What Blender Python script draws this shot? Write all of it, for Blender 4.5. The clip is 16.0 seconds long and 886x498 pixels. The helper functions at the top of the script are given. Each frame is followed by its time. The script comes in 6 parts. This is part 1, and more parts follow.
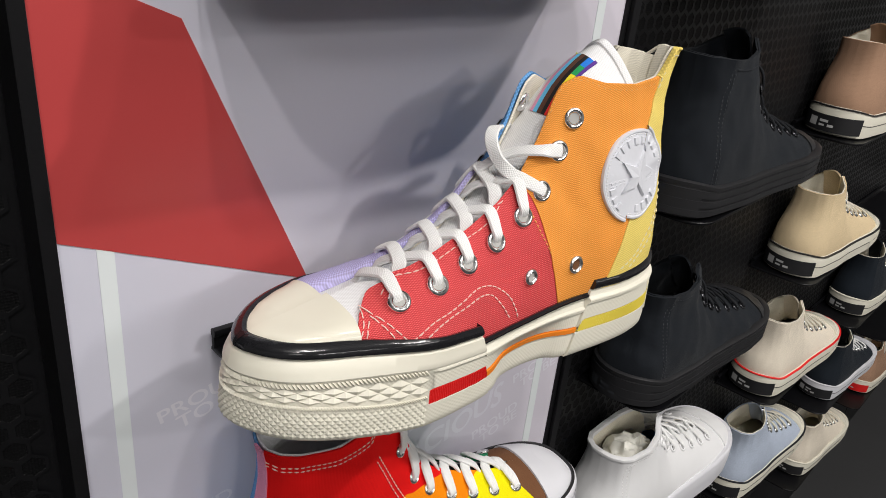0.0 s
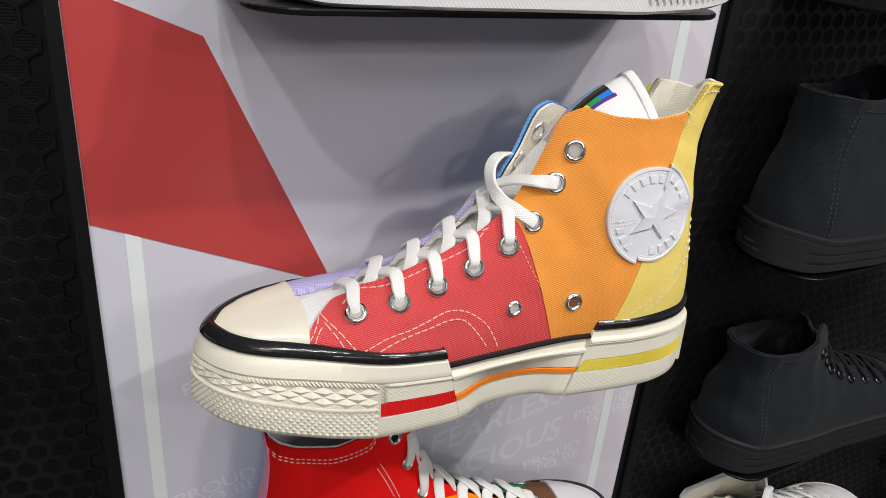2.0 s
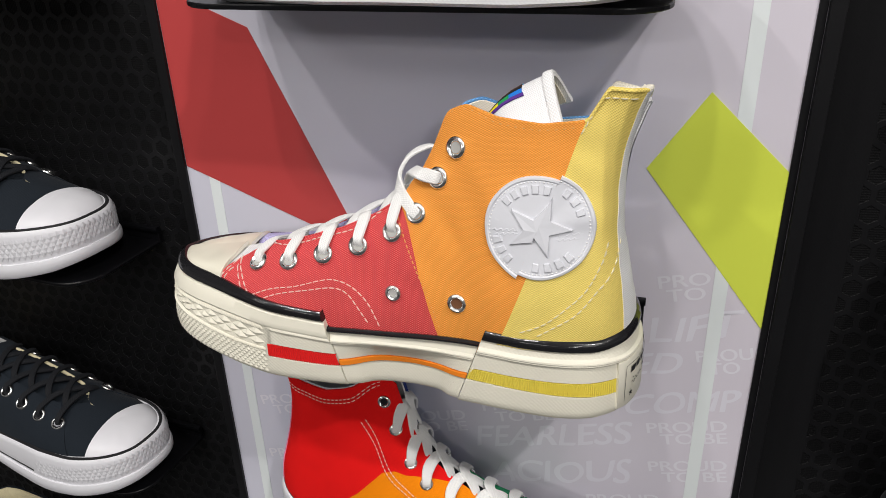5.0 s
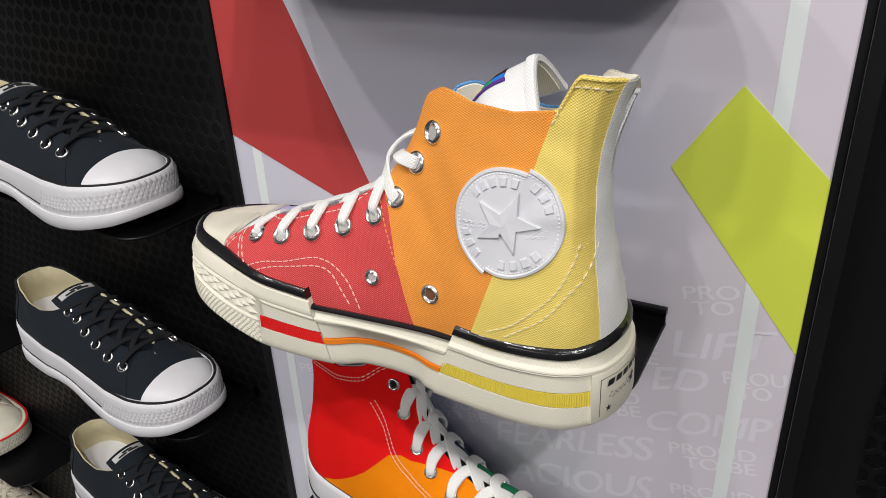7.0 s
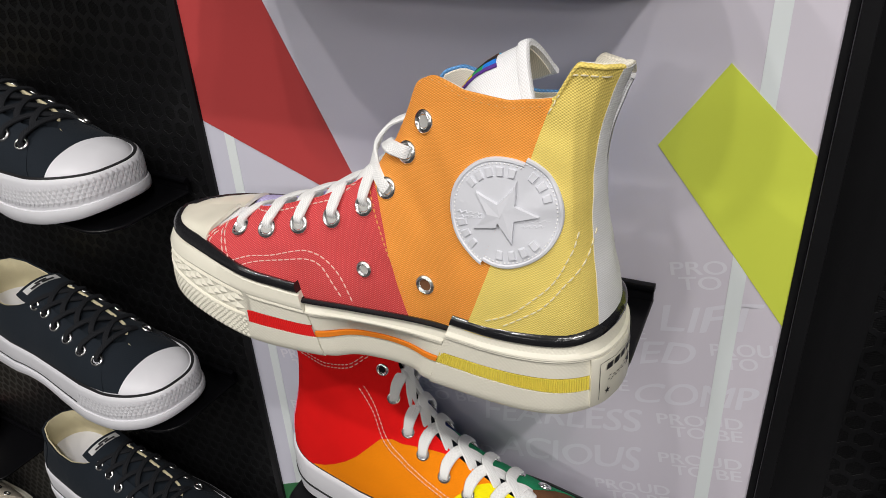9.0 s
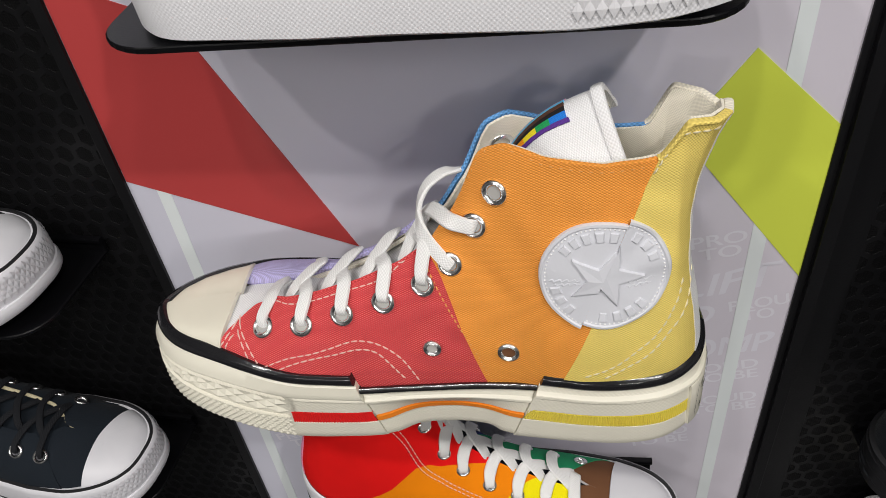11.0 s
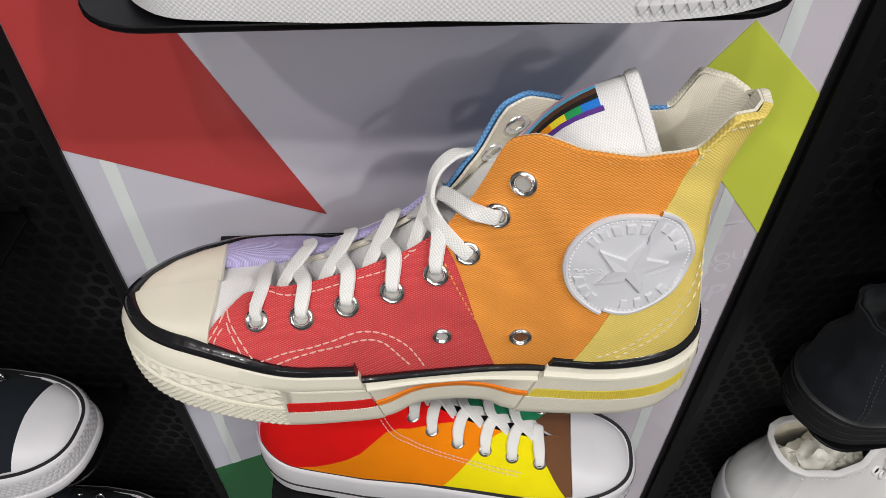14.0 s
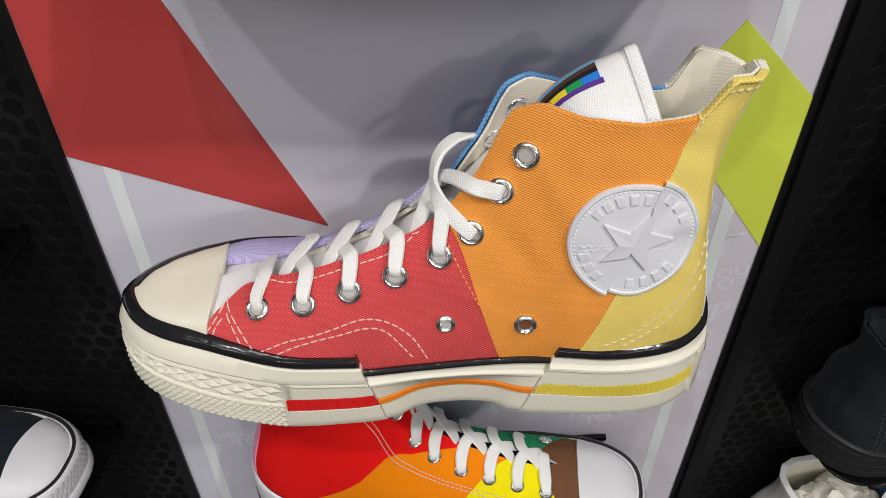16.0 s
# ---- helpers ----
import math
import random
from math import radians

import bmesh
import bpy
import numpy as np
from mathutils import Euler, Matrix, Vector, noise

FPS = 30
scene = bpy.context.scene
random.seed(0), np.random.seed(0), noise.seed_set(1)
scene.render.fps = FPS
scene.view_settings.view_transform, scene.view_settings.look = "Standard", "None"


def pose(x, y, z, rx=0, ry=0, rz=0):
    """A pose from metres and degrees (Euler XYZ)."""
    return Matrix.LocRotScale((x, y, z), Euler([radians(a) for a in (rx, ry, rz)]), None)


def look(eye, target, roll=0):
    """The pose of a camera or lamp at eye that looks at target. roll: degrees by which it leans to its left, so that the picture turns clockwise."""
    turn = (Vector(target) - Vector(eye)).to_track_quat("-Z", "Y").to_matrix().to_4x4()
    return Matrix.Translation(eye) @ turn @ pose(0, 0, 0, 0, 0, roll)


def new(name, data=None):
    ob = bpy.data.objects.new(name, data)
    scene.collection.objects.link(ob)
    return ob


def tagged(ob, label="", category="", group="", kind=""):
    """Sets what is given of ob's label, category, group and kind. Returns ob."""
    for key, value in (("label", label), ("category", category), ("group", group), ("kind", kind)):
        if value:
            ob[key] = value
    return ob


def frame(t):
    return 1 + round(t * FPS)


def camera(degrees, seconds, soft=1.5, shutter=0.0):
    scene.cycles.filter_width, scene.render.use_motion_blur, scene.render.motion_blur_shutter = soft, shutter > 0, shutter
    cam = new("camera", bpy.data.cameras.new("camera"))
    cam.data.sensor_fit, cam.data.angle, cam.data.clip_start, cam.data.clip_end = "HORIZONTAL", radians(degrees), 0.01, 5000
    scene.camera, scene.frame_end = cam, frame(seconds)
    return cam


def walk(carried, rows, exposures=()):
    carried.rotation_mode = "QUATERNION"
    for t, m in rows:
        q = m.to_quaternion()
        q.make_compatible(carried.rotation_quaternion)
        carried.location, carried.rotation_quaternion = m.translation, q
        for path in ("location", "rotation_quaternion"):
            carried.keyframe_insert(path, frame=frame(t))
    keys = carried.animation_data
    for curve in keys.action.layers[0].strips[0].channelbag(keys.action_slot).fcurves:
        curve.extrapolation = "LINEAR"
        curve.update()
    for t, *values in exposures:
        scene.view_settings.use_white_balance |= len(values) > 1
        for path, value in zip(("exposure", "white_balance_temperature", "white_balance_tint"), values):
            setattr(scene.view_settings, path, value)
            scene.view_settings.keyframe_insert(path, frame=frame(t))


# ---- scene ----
cam = camera(60.4, 16.0, 0.65)
PATH = [
    (0, (-0.269, -0.339, 1.478), (0.981, 0.973, 0.632), 6.0),
    (0.5, (-0.264, -0.348, 1.48), (0.932, 1.018, 0.641), 5.8),
    (1, (-0.244, -0.36, 1.481), (0.856, 1.084, 0.642), 5.6),
    (1.5, (-0.213, -0.378, 1.485), (0.748, 1.16, 0.642), 5.3),
    (2, (-0.171, -0.405, 1.492), (0.603, 1.229, 0.638), 4.8),
    (2.5, (-0.123, -0.433, 1.495), (0.441, 1.281, 0.633), 4.2),
    (3, (-0.067, -0.448, 1.497), (0.263, 1.321, 0.624), 3.2),
    (5.3, (0.156, -0.441, 1.497), (-0.45, 1.252, 0.623), -2.4),
    (5.5, (0.168, -0.439, 1.497), (-0.493, 1.231, 0.616), -2.7),
    (6, (0.189, -0.424, 1.495), (-0.577, 1.195, 0.604), -3.1),
    (6.5, (0.203, -0.404, 1.492), (-0.632, 1.175, 0.591), -3.1),
    (7, (0.21, -0.396, 1.492), (-0.665, 1.155, 0.581), -2.8),
    (7.5, (0.214, -0.395, 1.491), (-0.674, 1.144, 0.572), -2.2),
    (8, (0.21, -0.394, 1.491), (-0.667, 1.144, 0.561), -1.8),
    (8.5, (0.205, -0.397, 1.492), (-0.633, 1.149, 0.54), -2.0),
    (9, (0.19, -0.394, 1.502), (-0.569, 1.162, 0.5), -3.4),
    (9.5, (0.157, -0.385, 1.518), (-0.477, 1.175, 0.438), -5.5),
    (9.7, (0.144, -0.383, 1.522), (-0.449, 1.186, 0.433), -6.5),
    (11.8, (0.026, -0.324, 1.577), (-0.077, 1.084, 0.16), -4.6),
    (12, (0.02, -0.321, 1.577), (-0.052, 1.075, 0.146), -3.8),
    (12.5, (0.011, -0.315, 1.578), (-0.005, 1.055, 0.121), -2.2),
    (13, (0.006, -0.314, 1.578), (0.03, 1.039, 0.105), -0.9),
    (13.5, (0.003, -0.313, 1.579), (0.048, 1.029, 0.097), -0.3),
    (14, (0.001, -0.314, 1.579), (0.058, 1.028, 0.097), -0.0),
    (14.5, (0.001, -0.314, 1.577), (0.066, 1.042, 0.108), -0.0),
    (15, (0.0, -0.317, 1.57), (0.072, 1.075, 0.135), -0.0),
    (15.5, (-0.001, -0.33, 1.559), (0.07, 1.116, 0.179), -0.2),
    (16, (-0.003, -0.344, 1.546), (0.069, 1.159, 0.229), -0.2),
]
walk(cam, [(t, look(eye, target, roll)) for t, eye, target, roll in PATH],
     exposures=[(0.0, -0.12), (3.0, -0.15), (5.5, -0.18), (9.5, -0.27), (12.0, -0.41), (16.0, -0.36)])

# ---------------------------------------------------------------- light
LOW_Z, STEP = 1.2425, 0.2          # main shelf height, shelf spacing
BACK = 0.028                       # the dark side walls begin this far behind the poster panel
SPLAY = 5.7                        # degrees by which they turn away from it


def lamp(name, eye, target, watts, size, colour=(1.0, 0.963, 0.925)):
    d = bpy.data.lights.new(name, "AREA")
    d.shape, d.size, d.energy, d.color = "DISK", size, watts, colour
    ob = new(name, d)
    ob.matrix_world = look(eye, target)
    return ob


AIM = (0.0, -0.06, 1.33)
LAMPS = [  # direction towards the lamp, distance, watts, size
    ((0.36, -0.88, 0.37), 3.4, 9.4, 0.11),
    ((-0.16, -0.94, 0.33), 3.4, 7.8, 0.14),
    ((-0.27, -0.56, 0.96), 2.1, 9.4, 0.08),
    ((-0.10, -0.57, 0.96), 2.1, 9.0, 0.08),
    ((0.44, -0.62, 0.96), 2.1, 5.2, 0.08),
]
LAMP_EYES = []
for way, far, watts, size in LAMPS:
    w = Vector(way).normalized() * far
    LAMP_EYES.append(Vector(AIM) + w)
    lamp("ceiling_spot_light", Vector(AIM) + w, AIM, watts, size)
# two more unseen spots, added to brighten the shelves right and left
for aim, x, y, watts in (((0.9, 0.0, 1.05), 1.15, -1.3, 24.0), ((-0.8, 0.0, 1.1), -1.1, -1.3, 11.0)):
    lamp("ceiling_spot_light", (x, y, 3.05), aim, watts, 0.08)
# broad fill lamps, unseen and added to lift the ambient level
for x, y in ((-2.2, -3.0), (2.2, -3.0), (0.0, -5.0)):
    lamp("ceiling_fill_light", (x, y, 3.12), (x, y, 0), 27.0, 1.1, (1.0, 0.98, 0.95))

world = bpy.data.worlds.new("world")
world.use_nodes = True
world.node_tree.nodes["Background"].inputs[0].default_value = (0.6, 0.62, 0.65, 1)
world.node_tree.nodes["Background"].inputs[1].default_value = 0.3
scene.world = world


# ---------------------------------------------------------------- materials
def material(name):
    m = bpy.data.materials.new(name)
    m.use_nodes = True
    nt = m.node_tree
    return m, nt, nt.nodes["Principled BSDF"]


def node(nt, kind, **values):
    n = nt.nodes.new(kind)
    for k, v in values.items():
        if k in n.inputs:
            n.inputs[k].default_value = v
    return n


def math_node(nt, op, a, b=None):
    n = nt.nodes.new("ShaderNodeMath")
    n.operation = op
    for i, v in enumerate((a, b)):
        if v is None:
            continue
        if isinstance(v, (int, float)):
            n.inputs[i].default_value = v
        else:
            nt.links.new(v, n.inputs[i])
    return n.outputs[0]


def tint(nt, colour, spread, scale, detail=4.0, source=None):
    """A colour that varies a little with noise."""
    tc = nt.nodes.new("ShaderNodeTexCoord")
    nz = node(nt, "ShaderNodeTexNoise", Scale=scale, Detail=detail)
    nt.links.new(source or tc.outputs["Object"], nz.inputs["Vector"])
    mix = nt.nodes.new("ShaderNodeMix")
    mix.data_type = "RGBA"
    lo = tuple(max(0.0, c * (1 - spread)) for c in colour)
    hi = tuple(min(1.0, c * (1 + spread)) for c in colour)
    mix.inputs["A"].default_value, mix.inputs["B"].default_value = (*lo, 1), (*hi, 1)
    nt.links.new(nz.outputs["Fac"], mix.inputs["Factor"])
    return mix.outputs["Result"], nz


def canvas(name, colour, pitch=0.0016, depth=0.8, rough=0.85, thread=0.35, shine=0.0, gloss=0.2, crown=0.0):
    """Plain-woven canvas; the UV map is in metres."""
    m, nt, b = material(name)
    uv = nt.nodes.new("ShaderNodeTexCoord")
    sep = nt.nodes.new("ShaderNodeSeparateXYZ")
    nt.links.new(uv.outputs["UV"], sep.inputs[0])
    k = 2 * math.pi / pitch
    a = math_node(nt, "SINE", math_node(nt, "MULTIPLY", sep.outputs[0], k / 1.4))
    c = math_node(nt, "SINE", math_node(nt, "MULTIPLY", sep.outputs[1], k / 0.85))
    weave = math_node(nt, "MULTIPLY", math_node(nt, "ADD", math_node(nt, "MULTIPLY", a, c), 1.0), 0.5)
    base, _ = tint(nt, colour, 0.10, 45.0)
    fine = node(nt, "ShaderNodeTexNoise", Scale=900.0, Detail=2.0)
    nt.links.new(uv.outputs["UV"], fine.inputs["Vector"])
    mix = nt.nodes.new("ShaderNodeMix")
    mix.data_type, mix.blend_type = "RGBA", "MULTIPLY"
    shade = nt.nodes.new("ShaderNodeMix")
    shade.data_type = "RGBA"
    # shading of the weave put into the colour: dark gaps, bright threads
    lo = 1 - thread
    shade.inputs["A"].default_value, shade.inputs["B"].default_value = (lo, lo, lo, 1), (1.26, 1.26, 1.26, 1)
    nt.links.new(math_node(nt, "ADD", math_node(nt, "MULTIPLY", weave, 0.75), math_node(nt, "MULTIPLY", fine.outputs["Fac"], 0.25)), shade.inputs["Factor"])
    mix.inputs["Factor"].default_value = 1.0
    nt.links.new(base, mix.inputs["A"])
    nt.links.new(shade.outputs["Result"], mix.inputs["B"])
    shown = mix.outputs["Result"]
    if crown:      # highlights on the thread crowns, painted as a paler colour
        glint = node(nt, "ShaderNodeMapRange", **{"From Min": 0.62, "From Max": 1.0, "To Min": 0.0, "To Max": crown})
        nt.links.new(weave, glint.inputs["Value"])
        pale = nt.nodes.new("ShaderNodeMix")
        pale.data_type = "RGBA"
        nt.links.new(math_node(nt, "MULTIPLY", glint.outputs[0], math_node(nt, "ADD", fine.outputs["Fac"], 0.45)), pale.inputs["Factor"])
        nt.links.new(shown, pale.inputs["A"])
        pale.inputs["B"].default_value = (*[min(0.95, c * 0.6 + 0.36) for c in colour], 1)
        shown = pale.outputs["Result"]
    nt.links.new(shown, b.inputs["Base Color"])
    bump = node(nt, "ShaderNodeBump", Strength=depth, Distance=0.00045)
    nt.links.new(weave, bump.inputs["Height"])
    nt.links.new(bump.outputs[0], b.inputs["Normal"])
    b.inputs["Roughness"].default_value = rough
    b.inputs["Specular IOR Level"].default_value = gloss
    b.inputs["Sheen Weight"].default_value = shine
    return m


def rubber(name, colour, rough=0.42, relief=0.0, cell=0.0011, spread=0.05, wave=0.06):
    """Moulded rubber, smooth or with a fine knurled relief."""
    m, nt, b = material(name)
    base, nz = tint(nt, colour, spread, 28.0)
    nt.links.new(base, b.inputs["Base Color"])
    tc = nt.nodes.new("ShaderNodeTexCoord")
    soft = node(nt, "ShaderNodeTexNoise", Scale=160.0, Detail=3.0)
    nt.links.new(tc.outputs["Object"], soft.inputs["Vector"])
    height = soft.outputs["Fac"]
    if relief:
        sep = nt.nodes.new("ShaderNodeSeparateXYZ")
        nt.links.new(tc.outputs["UV"], sep.inputs[0])
        k = 2 * math.pi / cell
        kn = math_node(nt, "MULTIPLY", math_node(nt, "SINE", math_node(nt, "MULTIPLY", sep.outputs[0], k)), math_node(nt, "SINE", math_node(nt, "MULTIPLY", sep.outputs[1], k)))
        height = math_node(nt, "ADD", math_node(nt, "MULTIPLY", kn, 0.5), math_node(nt, "MULTIPLY", height, 0.3))
    bump = node(nt, "ShaderNodeBump", Strength=relief or wave, Distance=0.0004)
    nt.links.new(height, bump.inputs["Height"])
    nt.links.new(bump.outputs[0], b.inputs["Normal"])
    rr = node(nt, "ShaderNodeMapRange", **{"To Min": rough - 0.06, "To Max": rough + 0.1})
    nt.links.new(nz.outputs["Fac"], rr.inputs["Value"])
    nt.links.new(rr.outputs[0], b.inputs["Roughness"])
    return m


def plain(name, colour, rough=0.5, metal=0.0, spread=0.06, scale=30.0, bump_scale=0.0, bump_depth=0.05):
    m, nt, b = material(name)
    base, nz = tint(nt, colour, spread, scale)
    nt.links.new(base, b.inputs["Base Color"])
    b.inputs["Metallic"].default_value = metal
    rr = node(nt, "ShaderNodeMapRange", **{"To Min": max(0.02, rough - 0.05), "To Max": rough + 0.07})
    nt.links.new(nz.outputs["Fac"], rr.inputs["Value"])
    nt.links.new(rr.outputs[0], b.inputs["Roughness"])
    if bump_scale:
        tc = nt.nodes.new("ShaderNodeTexCoord")
        bn = node(nt, "ShaderNodeTexNoise", Scale=bump_scale, Detail=3.0)
        nt.links.new(tc.outputs["Object"], bn.inputs["Vector"])
        bump = node(nt, "ShaderNodeBump", Strength=bump_depth, Distance=0.001)
        nt.links.new(bn.outputs["Fac"], bump.inputs["Height"])
        nt.links.new(bump.outputs[0], b.inputs["Normal"])
    return m


CREAM = rubber("cream_rubber", (0.765, 0.735, 0.625), 0.4)
CREAM_KNURL = rubber("cream_knurled_rubber", (0.765, 0.735, 0.625), 0.5, 0.26, 0.0022)
CREAM_CAP = rubber("cream_gloss_rubber", (0.80, 0.765, 0.645), 0.16, spread=0.03)
BLACK_GLOSS = rubber("black_gloss_rubber", (0.012, 0.012, 0.014), 0.13, wave=0.9)
BLACK_RUBBER = rubber("black_matt_rubber", (0.015, 0.015, 0.017), 0.45)
WHITE_RUBBER = rubber("white_rubber", (0.70, 0.70, 0.74), 0.4)
WHITE_KNURL = rubber("white_knurled_rubber", (0.80, 0.80, 0.83), 0.45, 0.3, 0.0024)
RED_RUBBER = rubber("red_rubber", (0.75, 0.018, 0.018), 0.35)
ORANGE_RUBBER = rubber("orange_rubber", (0.85, 0.24, 0.02), 0.35)
YELLOW_RUBBER = rubber("yellow_rubber", (0.78, 0.64, 0.09), 0.35)
PURPLE_RUBBER = rubber("purple_rubber", (0.10, 0.06, 0.42), 0.35)
RED = canvas("red_canvas", (0.74, 0.072, 0.078), 0.00150, crown=0.36)
ORANGE = canvas("orange_canvas", (0.88, 0.335, 0.055), 0.00150, 0.6, thread=0.26, crown=0.12)
YELLOW = canvas("yellow_canvas", (0.84, 0.66, 0.17), 0.00150, 0.5, thread=0.20, crown=0.10)
WHITE_CANVAS = canvas("white_canvas", (0.74, 0.74, 0.755), 0.0013, 0.35, 0.85, 0.08)
CREAM_CANVAS = canvas("cream_lining_canvas", (0.80, 0.755, 0.64), 0.0013, 0.25, 0.9, 0.12)
BLUE = canvas("blue_canvas", (0.16, 0.40, 0.78))
LAVENDER = canvas("lavender_canvas", (0.52, 0.48, 0.78))
LACE = canvas("white_lace_braid", (0.78, 0.78, 0.775), 0.0012, 0.45, 0.9, 0.08)
BLACK_LACE = canvas("black_lace_braid", (0.012, 0.013, 0.016), 0.0019, 0.6, 0.8)
CREAM_LACE = canvas("cream_lace_braid", (0.72, 0.68, 0.58), 0.0019, 0.6, 0.8)
BLACK_CANVAS = canvas("black_canvas", (0.0095, 0.0140, 0.0205), 0.0010, 0.3, 0.85, 0.3, 0.03)
DEEP_BLACK = canvas("deep_black_canvas", (0.0085, 0.0110, 0.0152), 0.0010, 0.3, 0.85, 0.3, 0.05)
TAN_CANVAS = canvas("brown_canvas", (0.38, 0.23, 0.15), 0.0012, 0.3)
BEIGE_CANVAS = canvas("beige_canvas", (0.72, 0.57, 0.36), 0.0012, 0.3)
CREAM_UPPER = canvas("cream_canvas", (0.80, 0.72, 0.60), 0.0012, 0.3)
PALE_BLUE = canvas("pale_blue_canvas", (0.45, 0.51, 0.62), 0.0012, 0.3)
STRONG_RED = canvas("bright_red_canvas", (0.84, 0.012, 0.012), 0.0009, 0.2, gloss=0.05)
STRONG_ORANGE = canvas("bright_orange_canvas", (0.95, 0.26, 0.006), 0.0009, 0.2, gloss=0.05)
STRONG_YELLOW = canvas("bright_yellow_canvas", (0.92, 0.80, 0.008), 0.0009, 0.2, gloss=0.05)
PINK = canvas("pink_canvas", (0.85, 0.34, 0.52), 0.0009, 0.2)
BROWN = canvas("brown_stripe_canvas", (0.17, 0.075, 0.035), 0.0009, 0.2)
GREEN_CANVAS = canvas("green_canvas", (0.02, 0.30, 0.13), 0.0009, 0.2)
NAVY = canvas("navy_canvas", (0.03, 0.05, 0.22), 0.0009, 0.2)
LEATHER = plain("white_leather", (0.80, 0.80, 0.81), 0.42, spread=0.03, bump_scale=350.0, bump_depth=0.12)
THREAD = plain("pale_pink_thread", (0.82, 0.58, 0.52), 0.8, spread=0.1, scale=300.0)
CREAM_THREAD = plain("cream_thread", (0.80, 0.72, 0.48), 0.8, spread=0.1, scale=300.0)
ORANGE_THREAD = plain("orange_thread", (0.80, 0.36, 0.10), 0.8, spread=0.1, scale=300.0)
GREY_THREAD = plain("grey_thread", (0.30, 0.29, 0.28), 0.8, spread=0.1, scale=300.0)
DARK_THREAD = plain("black_thread", (0.03, 0.033, 0.04), 0.7, spread=0.1, scale=300.0)
WHITE_THREAD = plain("white_thread", (0.8, 0.8, 0.8), 0.8, spread=0.08, scale=300.0)
STEEL = plain("nickel_steel", (0.86, 0.86, 0.86), 0.2, 1.0, 0.03)
LINING_YELLOW = canvas("pale_yellow_lining", (0.60, 0.54, 0.36), 0.0013, 0.25, 0.9, 0.12)
GREY_HOLE = plain("grey_backing_cloth", (0.42, 0.41, 0.39), 0.8)
DARK_STEEL = plain("black_painted_eyelet", (0.04, 0.04, 0.045), 0.25, 0.8, 0.03)
PATCH = plain("white_embossed_vinyl", (0.67, 0.68, 0.73), 0.40, spread=0.015, bump_scale=500.0, bump_depth=0.05)
PAPER = plain("crumpled_white_paper", (0.75, 0.74, 0.68), 0.8, bump_scale=60.0, bump_depth=0.4)
INK = plain("black_ink", (0.015, 0.015, 0.017), 0.5)
SILVER_INK = plain("silver_grey_print", (0.55, 0.55, 0.55), 0.45)
SHELF_BLACK = plain("black_powder_coat", (0.004, 0.004, 0.005), 0.34, spread=0.15, bump_scale=900.0, bump_depth=0.06)
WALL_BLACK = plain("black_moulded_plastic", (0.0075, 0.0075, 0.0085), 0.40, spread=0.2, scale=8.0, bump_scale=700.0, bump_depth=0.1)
# dotted pocket floors; their darker colour paints in the shade of the recess
POCKET = plain("shaded_dotted_plastic", (0.002, 0.002, 0.0025), 0.62, spread=0.2, scale=8.0)
for _m in (SHELF_BLACK, WALL_BLACK, POCKET):
    _m.node_tree.nodes["Principled BSDF"].inputs["Specular IOR Level"].default_value = 0.20
_nt = POCKET.node_tree
_b = _nt.nodes["Principled BSDF"]
_tc = _nt.nodes.new("ShaderNodeTexCoord")
_vo = node(_nt, "ShaderNodeTexVoronoi", Scale=620.0, Randomness=0.15)
_nt.links.new(_tc.outputs["Object"], _vo.inputs["Vector"])
_bp = node(_nt, "ShaderNodeBump", Strength=0.5, Distance=0.0007)
_nt.links.new(_vo.outputs["Distance"], _bp.inputs["Height"])
_nt.links.new(_bp.outputs[0], _b.inputs["Normal"])
POSTER = plain("lavender_grey_print", (0.66, 0.645, 0.725), 0.32, spread=0.04, scale=6.0)
_nt = POSTER.node_tree
_tc = _nt.nodes.new("ShaderNodeTexCoord")
_sx = _nt.nodes.new("ShaderNodeSeparateXYZ")
_nt.links.new(_tc.outputs["Object"], _sx.inputs[0])
_mr = node(_nt, "ShaderNodeMapRange", **{"From Min": -0.19, "From Max": 0.21})
_nt.links.new(_sx.outputs[0], _mr.inputs["Value"])
_mx = _nt.nodes.new("ShaderNodeMix")
_mx.data_type = "RGBA"
_mx.inputs["A"].default_value, _mx.inputs["B"].default_value = (0.645, 0.65, 0.755, 1), (0.70, 0.65, 0.725, 1)
_nt.links.new(_mr.outputs[0], _mx.inputs["Factor"])
_ov = _nt.nodes.new("ShaderNodeMix")
_ov.data_type = "RGBA"
_ov.inputs["Factor"].default_value = 0.75
_pb = _nt.nodes["Principled BSDF"]
_nt.links.new(_pb.inputs["Base Color"].links[0].from_socket, _ov.inputs["A"])
_nt.links.new(_mx.outputs["Result"], _ov.inputs["B"])
_nt.links.new(_ov.outputs["Result"], _pb.inputs["Base Color"])
POSTER_PINK = plain("rose_grey_print", (0.545, 0.50, 0.555), 0.32, spread=0.04, scale=6.0)
POSTER_RED = plain("brick_red_print", (0.50, 0.06, 0.06), 0.32, spread=0.05, scale=6.0)
POSTER_LIME = plain("lime_green_print", (0.69, 0.78, 0.09), 0.32, spread=0.04, scale=6.0)
POSTER_GREEN = plain("dark_green_print", (0.035, 0.16, 0.06), 0.32, spread=0.06, scale=6.0)
POSTER_STRIPE = plain("pale_mint_print", (0.80, 0.85, 0.86), 0.32, spread=0.03, scale=6.0)
POSTER_WORD = plain("pale_lilac_print", (0.76, 0.745, 0.825), 0.32, spread=0.03, scale=6.0)
